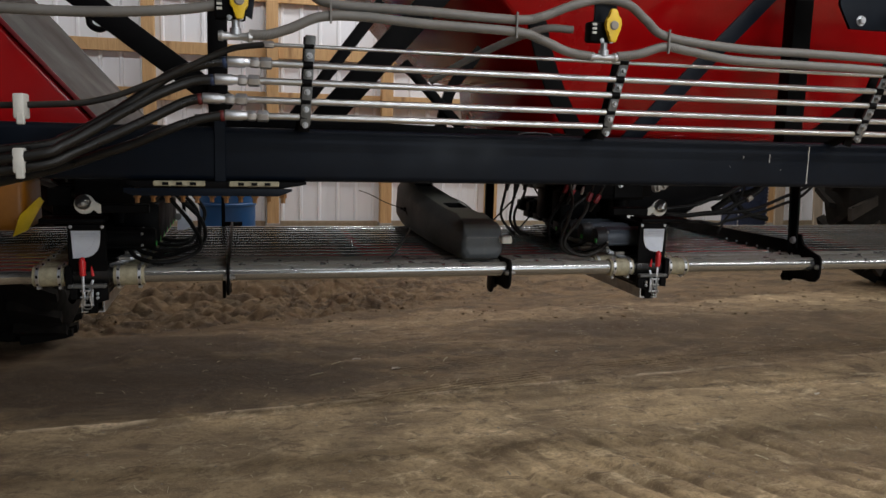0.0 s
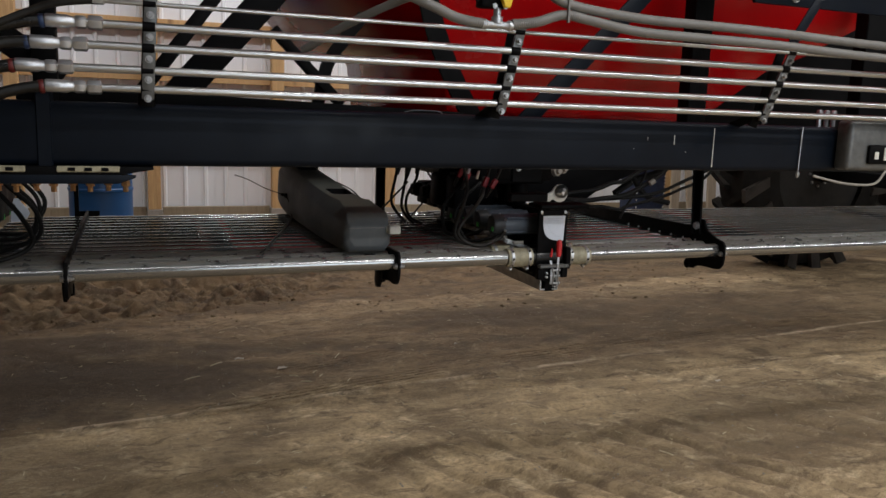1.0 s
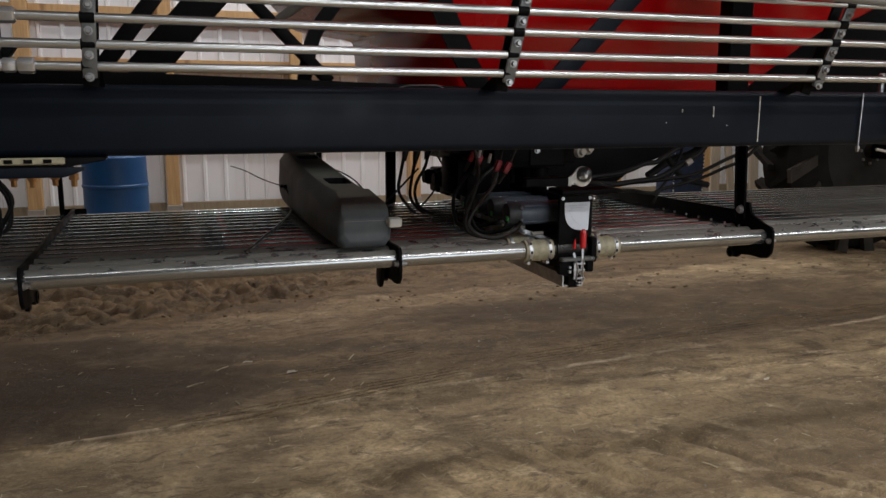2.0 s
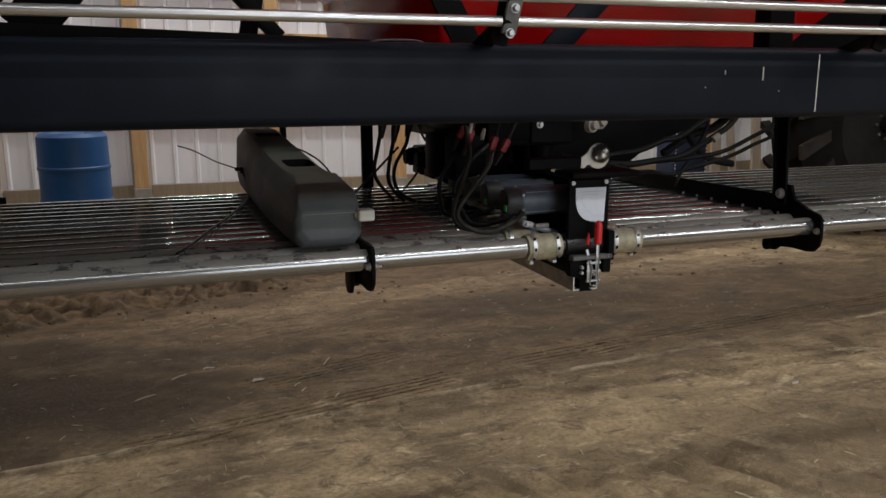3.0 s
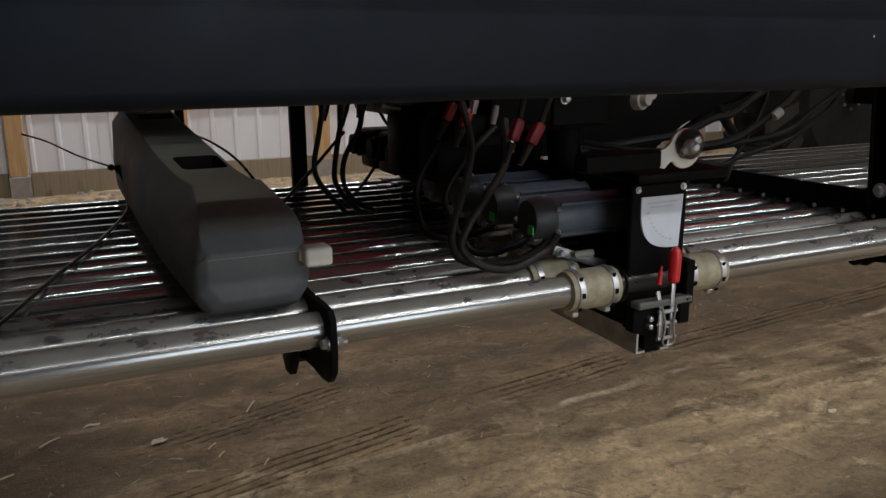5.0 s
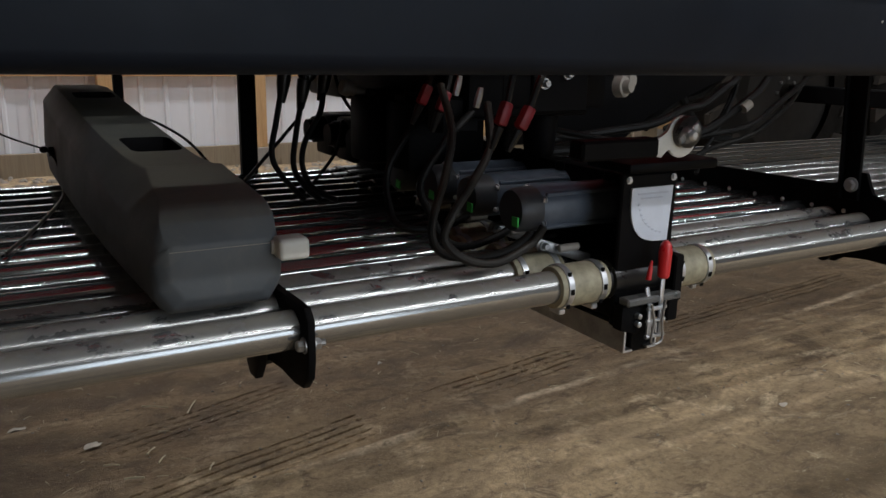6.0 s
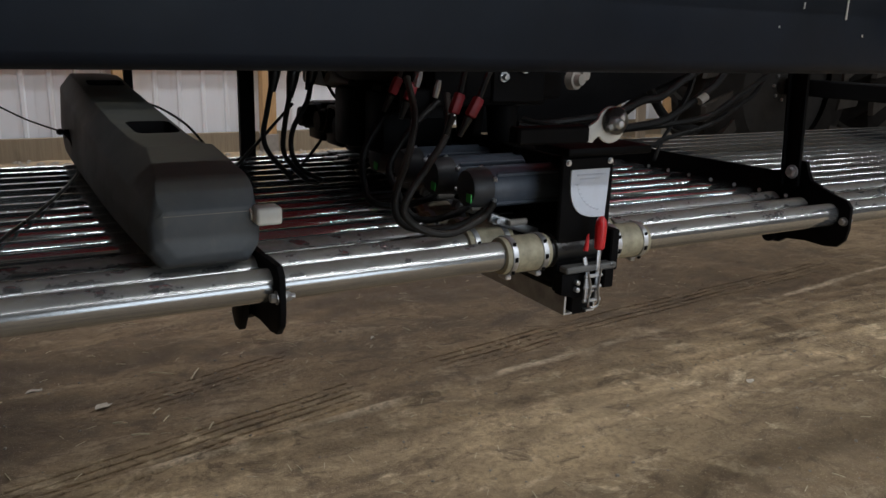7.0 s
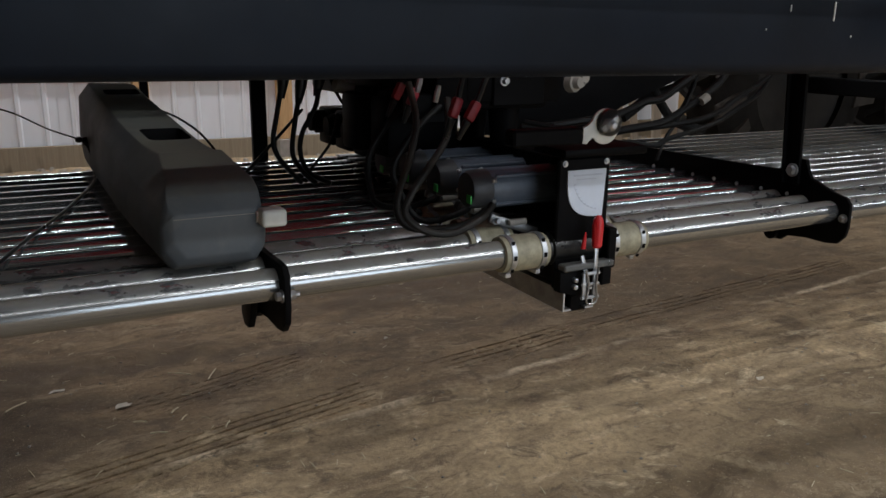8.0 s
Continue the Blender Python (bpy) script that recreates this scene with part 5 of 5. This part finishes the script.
# ---- seed meters and wiring under the hopper ----
def build_meter(cx, y, k):
    m = thing("seed_meter", "black seed meter housing with cables, in deep shade", "seed meter", "seed meters", at=(cx, y, 1.28))
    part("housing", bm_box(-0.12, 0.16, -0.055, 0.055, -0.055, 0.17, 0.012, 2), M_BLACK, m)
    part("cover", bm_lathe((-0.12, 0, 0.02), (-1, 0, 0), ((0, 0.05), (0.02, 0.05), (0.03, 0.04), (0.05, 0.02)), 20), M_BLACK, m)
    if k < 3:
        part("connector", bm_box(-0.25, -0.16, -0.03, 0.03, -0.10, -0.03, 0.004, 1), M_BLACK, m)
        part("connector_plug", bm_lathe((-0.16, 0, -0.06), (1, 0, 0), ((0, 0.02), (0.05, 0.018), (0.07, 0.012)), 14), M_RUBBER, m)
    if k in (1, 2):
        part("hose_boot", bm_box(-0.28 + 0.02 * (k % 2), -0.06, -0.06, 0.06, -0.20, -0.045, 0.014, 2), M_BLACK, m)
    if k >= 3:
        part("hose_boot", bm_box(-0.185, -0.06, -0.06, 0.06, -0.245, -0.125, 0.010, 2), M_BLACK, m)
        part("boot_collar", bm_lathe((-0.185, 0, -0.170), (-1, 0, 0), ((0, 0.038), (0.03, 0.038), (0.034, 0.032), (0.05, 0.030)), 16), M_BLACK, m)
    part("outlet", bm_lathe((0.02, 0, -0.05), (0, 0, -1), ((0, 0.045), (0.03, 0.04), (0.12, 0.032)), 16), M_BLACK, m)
    return m


for k in range(6):
    build_meter(1.80, 3.50 + 0.155 * k, k)
for k in range(6):
    build_meter(-0.48, 3.38 + 0.155 * k, k)
bx2 = thing("drive_housing", "black steel drive housing in deep shade under a frame", "housing", at=(-0.46, 3.30, 1.12))
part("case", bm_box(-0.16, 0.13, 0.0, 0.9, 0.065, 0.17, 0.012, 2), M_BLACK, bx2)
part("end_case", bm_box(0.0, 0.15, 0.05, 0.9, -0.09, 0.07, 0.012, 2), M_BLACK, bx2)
tab = thing("pale_guard", "pale rounded plastic guard beside a black housing", "guard", at=(-0.235, 3.7, 1.08))
part("plate", bm_plate([(-0.035, -0.042), (0.0, -0.040), (0.022, -0.028), (0.034, -0.006), (0.026, 0.012), (0.008, 0.030), (-0.006, 0.052), (-0.020, 0.052), (-0.030, 0.02)], "y", 0.0, 0.006, 0.002), M_LABEL, tab)
part("stud", bm_lathe((-0.03, 0.0, 0.02), (0, -1, 0), ((0, 0.016), (0.012, 0.016), (0.016, 0.010)), 12), M_CLAMP, tab)
part("stem", bm_box(-0.012, 0.004, 0.006, 0.016, 0.04, 0.28, 0.002, 1), M_BLACK, tab)
for x, y, z, ry in ((1.526, 3.50, 1.256, 26), (1.535, 3.44, 1.247, 22), (1.515, 3.20, 1.242, 20), (1.538, 3.17, 1.237, 30)):
    c = thing("plug_connector", "red cable connector on a black cable", "connector", "red connectors", at=(x, y, z))
    bm = bm_box(-0.010, 0.010, -0.010, 0.010, -0.021, 0.021, 0.005, 2)
    part("shell", bm, M_DEEPRED, c)
    part("boot", bm_lathe((0, 0, -0.024), (0, 0, -1), ((0, 0.009), (0.02, 0.007), (0.04, 0.005)), 10), M_RUBBER, c)
    part("lead", bm_sweep(spline([(0, 0, 0.02), (0.0, 0.01, 0.08), (0.03, 0.04, 0.16)], 6), 0.006, 8), M_RUBBER, c)
    c.matrix_basis = pose(x, y, z, 0, ry, 0)
for x, y, z in ((1.510, 3.28, 1.265), (1.478, 3.30, 1.285)):
    single("terminal", bm_lathe((x, y, z - 0.018), (0.25, 0, 1), ((0, 0.006), (0.02, 0.007), (0.036, 0.005)), 8), M_ZINC, "bare metal cable terminal", "terminal", "cable terminals")

C = "cables looping between motors and meters"
CL = "dusty black cable looping over steel tubes"
rnd = random.Random(11)
for k in range(5):
    y = 3.21 + 0.155 * k

    def j(a=0.02):
        return rnd.uniform(-a, a)

    # cables further back get a darker rubber, coloured for the shade there
    mat = M_HOSE if k < 1 else M_DARKCABLE
    if 0 < k < 3:
        single("motor_cable", bm_sweep(spline([(1.655, y, 1.024), (1.63 + j(0.01), y - 0.02, 0.995), (1.56 + j(), y - 0.03, 0.977), (1.50 + j(0.02), y - 0.01, 0.985), (1.47 + j(0.02), y + 0.02, 1.03 + j()), (1.49 + j(0.02), y + 0.05, 1.10 + j()), (1.55 + j(0.02), y + 0.06, 1.17), (1.62 + j(0.02), y + 0.10, 1.235)], 10), 0.0085, 10, None, 0.12), mat, CL, "cable", C)
    single("motor_cable", bm_sweep(spline([(-0.41, y, 1.022), (-0.38, y - 0.02, 0.995), (-0.31 + j(), y - 0.03, 0.978), (-0.22 + j(0.03), y - 0.01, 0.985), (-0.17 + j(0.03), y + 0.02, 1.03), (-0.18 + j(0.03), y + 0.05, 1.12), (-0.26 + j(0.04), y + 0.06, 1.22), (-0.3, y + 0.08, 1.32)], 8), 0.0085, 10), M_DARKCABLE, CL, "cable", C)
for pts in ([(1.612, 3.20, 1.034), (1.597, 3.195, 1.020), (1.570, 3.19, 1.004), (1.505, 3.19, 0.982), (1.440, 3.19, 0.996), (1.404, 3.20, 1.032), (1.418, 3.20, 1.073), (1.467, 3.22, 1.121), (1.530, 3.26, 1.180), (1.560, 3.32, 1.25)],
            [(1.640, 3.27, 1.022), (1.620, 3.262, 1.000), (1.562, 3.26, 0.978), (1.478, 3.26, 0.978), (1.430, 3.26, 0.994), (1.413, 3.26, 1.026), (1.420, 3.265, 1.067), (1.457, 3.29, 1.132), (1.490, 3.33, 1.204), (1.505, 3.40, 1.28)]):
    single("motor_cable", bm_sweep(spline(pts, 14), 0.0082, 10, None, 0.10), M_HOSE, CL, "cable", C)
for i, pts in enumerate(([(1.40, 3.92, 1.36), (1.367, 3.90, 1.261), (1.348, 3.9, 1.172), (1.335, 3.9, 1.099), (1.350, 3.89, 1.05), (1.40, 3.86, 0.985)], [(1.45, 3.96, 1.35), (1.422, 3.92, 1.236), (1.397, 3.9, 1.146), (1.388, 3.9, 1.066), (1.405, 3.88, 1.02), (1.44, 3.86, 0.982)],
                         [(1.50, 3.96, 1.37), (1.480, 3.93, 1.259), (1.459, 3.9, 1.193), (1.418, 3.9, 1.12), (1.411, 3.9, 1.06), (1.43, 3.88, 1.01), (1.48, 3.85, 0.980)], [(1.515, 4.0, 1.36), (1.520, 3.94, 1.259), (1.526, 3.92, 1.228), (1.548, 3.9, 1.19), (1.60, 3.9, 1.17)],
                         [(1.56, 4.0, 1.16), (1.535, 3.98, 1.09), (1.49, 3.97, 1.035), (1.44, 3.95, 0.995), (1.39, 3.93, 0.978)], [(1.46, 3.95, 1.30), (1.43, 3.93, 1.27), (1.40, 3.91, 1.30), (1.37, 3.91, 1.36)])):
    single("hanging_cable", bm_sweep(spline(pts, 8), 0.0072 if i < 3 else 0.0045, 10), M_DARKCABLE, "black cable hanging down to steel tubes", "cable", "hanging cables")
for x, y, z, ry in ((1.366, 3.90, 1.245, 8), (1.420, 3.918, 1.228, 10), (1.476, 3.925, 1.245, 12), (1.437, 3.93, 1.270, 40)):
    c = single("cable_boot", bm_lathe((0, 0, -0.03), (0, 0, 1), ((0, 0.009), (0.02, 0.012), (0.045, 0.016), (0.07, 0.017), (0.072, 0.011), (0.09, 0.009)), 12), M_RUBBER, "black rubber boot on a hanging cable", "boot", "cable boots")
    c.matrix_basis = pose(x, y, z, 0, ry, 0)
single("grey_pipe", bm_lathe((1.515, 3.9, 1.252), (0.95, 0.1, -0.28), ((0, 0.016), (0.004, 0.019), (0.022, 0.019), (0.024, 0.014), (0.15, 0.014)), 16), M_CONC, "dull grey plastic pipe end among cables", "pipe")
for pts, r in (([(1.98, 3.66, 1.13), (2.15, 3.63, 1.15), (2.25, 3.6, 1.165), (2.317, 3.6, 1.182), (2.378, 3.6, 1.204), (2.441, 3.6, 1.212), (2.519, 3.6, 1.256), (2.57, 3.6, 1.29), (2.62, 3.6, 1.40)], 0.011), ([(2.575, 3.6, 1.40), (2.571, 3.6, 1.277), (2.549, 3.6, 1.212), (2.50, 3.6, 1.133), (2.467, 3.6, 1.09), (2.42, 3.58, 1.03)], 0.006),
               ([(1.98, 3.66, 1.10), (2.20, 3.6, 1.115), (2.33, 3.6, 1.127), (2.449, 3.6, 1.141), (2.529, 3.6, 1.175), (2.609, 3.6, 1.217), (2.681, 3.6, 1.266), (2.76, 3.6, 1.38)], 0.012), ([(1.98, 3.66, 1.14), (2.16, 3.6, 1.125), (2.292, 3.6, 1.122), (2.492, 3.6, 1.133), (2.644, 3.6, 1.153), (2.85, 3.68, 1.20), (3.15, 3.8, 1.28), (3.4, 3.9, 1.42)], 0.009),
               ([(1.95, 3.6, 1.16), (2.10, 3.5, 1.13), (2.20, 3.52, 1.10), (2.326, 3.6, 1.087), (2.424, 3.6, 1.073), (2.48, 3.6, 1.09), (2.656, 3.6, 1.127), (2.85, 3.68, 1.165), (3.1, 3.8, 1.22), (3.35, 3.9, 1.40)], 0.008), ([(2.59, 3.62, 1.40), (2.585, 3.62, 1.277), (2.56, 3.62, 1.21), (2.52, 3.62, 1.15)], 0.005),
               ([(2.60, 3.95, 1.40), (2.72, 3.95, 1.22), (2.83, 3.95, 1.10), (2.98, 3.95, 1.06)], 0.016), ([(2.72, 4.1, 1.10), (2.86, 4.1, 1.18), (3.0, 4.1, 1.22), (3.2, 4.1, 1.38)], 0.02)):
    single("harness_cable", bm_sweep(spline(pts, 10), r, 10), M_DARKCABLE, "thick black wiring harness under a frame", "cable", "harness cables")
single("cable_tag", bm_lathe((2.585, 3.585, 1.200), (0.85, 0, 0.5), ((0, 0.0135), (0.03, 0.0135)), 14), M_CONC, "pale tag wrapped round a cable", "tag")
box = thing("junction_box", "black steel junction box under a frame", "box", at=(1.80, 3.75, 1.30))
part("case", bm_box(-0.20, 0.12, -0.30, 0.60, -0.09, 0.14, 0.012, 2), M_BLACK, box)
part("cover_plate", bm_box(-0.05, 0.10, -0.312, -0.298, -0.08, 0.10, 0.003, 1), M_BLACK, box)
part("back_plate", bm_plate([(0.122, -0.20), (0.56, -0.20), (0.66, -0.13), (0.86, -0.06), (0.95, -0.03), (0.95, 0.09), (0.122, 0.09)], "y", 0.06, 0.075, 0.002), M_BLACK, box)
for x, z in ((-0.02, -0.02), (0.04, 0.0), (0.01, 0.04)):
    part("stud", bm_bolt((x, -0.312, z), (0, -1, 0), 0.009, 0.012), M_ZINC, box)
for x, y, z, r in ((1.93, 3.38, 1.275, 0.022), (2.00, 3.45, 1.285, 0.026), (1.87, 3.5, 1.24, 0.02)):
    single("pipe_plug", bm_lathe((x, y, z), (0.3, -1, 0.1), ((0, r), (0.02, r), (0.021, r * 0.7), (0.035, r * 0.6)), 14), M_CONC, "dull grey round pipe plug", "plug", "pipe plugs")


# ---- sensor on the beam ----
def build_sensor():
    s = thing("display_unit", "grey sensor housing with a small display on a beam", "display", at=(3.08, 2.80, 1.43))
    part("housing", bm_box(-0.12, 0.18, -0.05, 0.03, -0.10, 0.11, 0.02, 3), M_CLAMP, s)
    part("bezel", bm_box(-0.02, 0.16, -0.066, -0.048, -0.07, 0.01, 0.008, 2), M_BLACK, s)
    part("screen", bm_box(0.06, 0.135, -0.070, -0.064, -0.055, 0.0, 0.002, 1), M_WHITE, s, "pale display window")
    part("button_label", bm_box(0.008, 0.03, -0.069, -0.064, -0.05, -0.02, 0.001, 1), M_WHITE, s)
    part("lead", bm_sweep(spline([(0.10, -0.07, 0.005), (0.06, -0.075, 0.05), (0.09, -0.06, 0.12)], 8), 0.004, 8), M_CONC, s)
    part("cable", bm_sweep(spline([(0.10, -0.05, -0.10), (0.04, -0.05, -0.155), (-0.10, -0.03, -0.155), (-0.26, -0.01, -0.125)], 8), 0.005, 8), M_CONC, s)


build_sensor()


# ---- far things ----
def build_drum():
    d = thing("plastic_drum", "blue plastic drum standing by the wall", "drum", at=(-0.14, 8.75, 0.10))
    part("body", bm_lathe((0, 0, 0), (0, 0, 1), ((0, 0.27), (0.02, 0.288), (0.28, 0.292), (0.29, 0.300), (0.31, 0.300), (0.32, 0.292), (0.57, 0.292), (0.58, 0.300), (0.60, 0.300), (0.61, 0.292), (0.86, 0.288), (0.89, 0.265), (0.895, 0.255), (0.88, 0.245)), 48), M_BLUE, d)
    part("bung", bm_lathe((0.14, 0, 0.875), (0, 0, 1), ((0, 0.035), (0.015, 0.035), (0.016, 0.02)), 16), M_BLUE, d)


build_drum()


def build_tyre(x, y, r, width, turn):
    t = thing("tractor_wheel", "large black lugged tyre behind the cart", "wheel", "cart wheels", at=(x, y, r))
    w = width / 2
    part("tyre", bm_lathe((-w, 0, 0), (1, 0, 0), ((0, r * 0.56), (0.0, r * 0.72), (0.05, r * 0.88), (0.10, r * 0.93), (width - 0.10, r * 0.93), (width - 0.05, r * 0.88), (width, r * 0.72), (width, r * 0.56)), 56, None, False), M_TYRE, t)
    part("rim", bm_lathe((-w + 0.06, 0, 0), (1, 0, 0), ((0, 0.05), (0.02, r * 0.30), (0.0, r * 0.57), (width - 0.12, r * 0.57), (width - 0.14, r * 0.3), (width - 0.12, 0.05)), 40), M_RIM, t)
    part("hub", bm_lathe((-w - 0.02, 0, 0), (1, 0, 0), ((0, 0.05), (0.01, 0.075), (0.09, 0.085), (0.10, 0.16), (0.115, 0.16)), 24), M_RIM, t)
    for k in range(8):
        a = k * math.pi / 4
        part("wheel_nut", bm_bolt((-w + 0.075, 0.125 * math.cos(a), 0.125 * math.sin(a)), (-1, 0, 0), 0.016, 0.022), M_RAIL, t)
    bm = bmesh.new()
    pts = [(-0.035, -w), (0.035, -w), (0.20, -0.01), (0.14, -0.01)]
    lo = [bm.verts.new((b, a, r * 0.90 - (0.03 if abs(b) > w * 0.8 else 0))) for a, b in pts]
    hi = [bm.verts.new((b, a * 0.9 + 0.003, r * 1.0 - (0.03 if abs(b) > w * 0.8 else 0))) for a, b in pts]
    bm.faces.new(lo), bm.faces.new(hi[::-1])
    for i in range(4):
        bm.faces.new((lo[i], hi[i], hi[(i + 1) % 4], lo[(i + 1) % 4]))
    lug = to_mesh("lug", bm, M_TYRE, 0.5)
    bar = bmesh.new()
    for (y0, z0), (y1, z1), y2 in (((-0.06, 0.70), (0.04, 0.985), 0.17),):
        foot = [(-w + 0.03, y0, z0 * r), (-w + 0.03, y0 + 0.10, z0 * r), (-w + 0.05, y2, z1 * r), (-w + 0.05, y1, z1 * r)]
        face = [(x - 0.055, y, z) for x, y, z in foot]
        lo, hi = [bar.verts.new(q) for q in foot], [bar.verts.new(q) for q in face]
        bar.faces.new(lo), bar.faces.new(hi[::-1])
        for i in range(4):
            bar.faces.new((lo[i], hi[i], hi[(i + 1) % 4], lo[(i + 1) % 4]))
    shoulder = to_mesh("shoulder_lug", bar, M_LUG, 0.5)
    for k in range(18):
        a = 360 / 18 * k
        share("shoulder_lug", shoulder, t, pose(0, 0, 0, a + 3))
        share("lug", lug, t, pose(0, 0, 0, a))
        share("lug", lug, t, pose(0, 0, 0, a + 10) @ Matrix.Diagonal((-1, 1, 1, 1)))
    t.matrix_basis = pose(x, y, r - 0.03, 0, 0, turn)


build_tyre(7.0, 6.98, 1.05, 0.56, 90)
build_tyre(9.3, 6.98, 1.05, 0.56, 90)
# third wheel, added to fill a black area at the left edge
build_tyre(-1.45, 5.95, 0.60, 0.60, 0)
bag = thing("canvas_case", "tall navy canvas case with white stitched edges standing on soil", "case", at=(5.80, 8.2, 0.06))
part("body", bm_box(-0.21, 0.21, -0.15, 0.17, 0.0, 1.45, 0.03, 3), M_NAVY, bag)
part("pocket", bm_box(-0.12, 0.12, -0.165, -0.148, 0.75, 1.05, 0.006, 2), M_NAVY, bag)
for sx in (-0.190, 0.184):
    strip = part("seam", bm_box(sx - 0.010, sx + 0.010, -0.156, -0.148, 0.03, 1.42, 0.002, 1), M_NAVY, bag)
    for k in range(34):
        part("stitch", bm_box(sx - 0.006, sx + 0.006, -0.1595, -0.1545, 0.06 + k * 0.04, 0.08 + k * 0.04), M_WHITE, strip)
part("tag", bm_box(0.03, 0.08, -0.172, -0.164, 0.98, 1.01, 0.002, 1), M_WHITE, bag, "small white tag")
for k, (x, lean, w) in enumerate(((7.3, 4, 0.14), (7.6, -3, 0.10), (7.95, 2, 0.14))):
    b = single("board", bm_box(-w / 2, w / 2, -0.02, 0.02, 0, 2.1, 0.003, 1), M_BOARD, "old grey board leaning on the wall", "board", "leaning boards")
    b.matrix_basis = pose(x, 9.55, 0.10, -7, lean, 0)
amber = thing("gearbox_cover", "amber painted machine cover in the shade", "cover", at=(-1.0, 3.72, 1.15))
part("cover", bm_box(-0.22, 0.14, -0.15, 0.15, -0.10, 0.12, 0.03, 3), M_ORANGE, amber)
part("fin", bm_plate([(0.09, -0.12), (0.15, -0.09), (0.215, 0.03), (0.20, 0.05), (0.12, -0.03)], "y", -0.17, -0.16, 0.002), M_YELLOW, amber, "yellow slanting plate")
part("fin_stay", bm_box(0.10, 0.13, -0.165, -0.14, -0.09, -0.05, 0.002, 1), M_ORANGE, amber)


# ---- litter on the ground ----
def build_litter():
    rnd = random.Random(5)
    bm = bmesh.new()
    for _ in range(420):
        x, y = rnd.uniform(-0.8, 4.6), rnd.uniform(3.0, 6.4)
        l, a = rnd.uniform(0.012, 0.05), rnd.uniform(0, math.pi)
        z = ground_height(x, y) + 0.002
        d = Vector((math.cos(a), math.sin(a), rnd.uniform(-0.1, 0.1))) * l / 2
        bm_sweep([Vector((x, y, z)) - d, Vector((x, y, z + 0.001)), Vector((x, y, z)) + d], rnd.uniform(0.0008, 0.0016), 4, bm)
    tagged(new("straw_litter", to_mesh("straw_litter", bm, M_STRAW)), "scattered short bits of pale straw", "straw", kind="stuff")
    for x, y, l, a in ((1.209, 5.005, 0.10, -35), (1.33, 4.946, 0.11, 62), (0.60, 4.95, 0.09, 40), (1.13, 4.66, 0.05, 50), (1.05, 4.50, 0.06, -20), (0.45, 4.72, 0.10, 30), (1.28, 4.45, 0.05, 60), (2.44, 3.10, 0.07, -66), (1.89, 3.576, 0.04, 15), (1.0, 4.62, 0.05, -25), (1.15, 4.58, 0.05, 55)):
        z = ground_height(x, y) + 0.009
        d = Vector((math.cos(radians(a)), math.sin(radians(a)), 0)) * l / 2
        p = Vector((x, y, z))
        single("straw", bm_sweep([p - d, p + Vector((0, 0.002, 0.002)), p + d], 0.0030, 6), M_STRAW, "single dry straw lying on dirt", "straw", "single straws")
    for x, y, sx, sy, turn in ((0.744, 5.049, 0.034, 0.010, 5), (0.962, 4.801, 0.030, 0.022, 20), (2.15, 5.0, 0.012, 0.008, 0), (3.4, 3.9, 0.02, 0.015, 40)):
        rr = [rnd.uniform(0.65, 1.2) for _ in range(11)]
        out = [(sx * r * math.cos(2 * math.pi * i / 11), sy * r * math.sin(2 * math.pi * i / 11)) for i, r in enumerate(rr)]
        bm = bm_plate(out, "z", -0.0012, 0.0012, 0.0004)
        for v in bm.verts:
            v.co.z += 0.010 * noise.noise(Vector((v.co.x * 40 + x, v.co.y * 40, 0.0))) + 0.2 * abs(v.co.y)
        c = single("wood_chip", bm, M_CHIP, "pale flat chip lying on dirt", "chip", "pale chips", smooth=0.3)
        c.matrix_basis = pose(x, y, ground_height(x, y) + 0.004, 0, 0, turn)
    for name, mat, label, n, box, smin, smax in (("dirt_clods", M_CLOD, "loose clods of brown soil", 900, (-2.5, 6.5, 5.9, 7.6), 0.004, 0.022), ("pebbles", M_STONE, "small stones and crumbs on dirt", 900, (-0.8, 5.0, 2.8, 6.0), 0.0025, 0.008), ("rubble", M_STONE, "pale rubble along the foot of a wall", 700, (-1.0, 8.0, 9.3, 9.93), 0.010, 0.045)):
        base = bmesh.new()
        bmesh.ops.create_icosphere(base, subdivisions=1, radius=1.0)
        bv, bf = [v.co.copy() for v in base.verts], [[v.index for v in f.verts] for f in base.faces]
        base.free()
        verts, faces = [], []
        for i in range(n):
            x, y = rnd.uniform(box[0], box[1]), rnd.uniform(box[2], box[3])
            s = smin + (smax - smin) * rnd.random() ** 3
            turn = Euler((rnd.uniform(0, 6), rnd.uniform(0, 6), rnd.uniform(0, 6))).to_matrix()
            z = ground_height(x, y) - s * 0.1
            o = len(verts)
            for v in bv:
                k = 1 + 0.35 * noise.noise(v * 1.3 + Vector((i * 1.7, 0, 0)))
                w = turn @ Vector((v.x * s * k * 1.3, v.y * s * k, v.z * s * k * 0.8))
                verts.append((x + w.x, y + w.y, z + w.z * 0.8))
            faces += [[o + j for j in f] for f in bf]
        me = bpy.data.meshes.new(name)
        me.from_pydata(verts, [], faces)
        me.shade_smooth()
        me.materials.append(mat)
        tagged(new(name, me), label, "soil" if name == "dirt_clods" else "stones", kind="stuff")


build_litter()
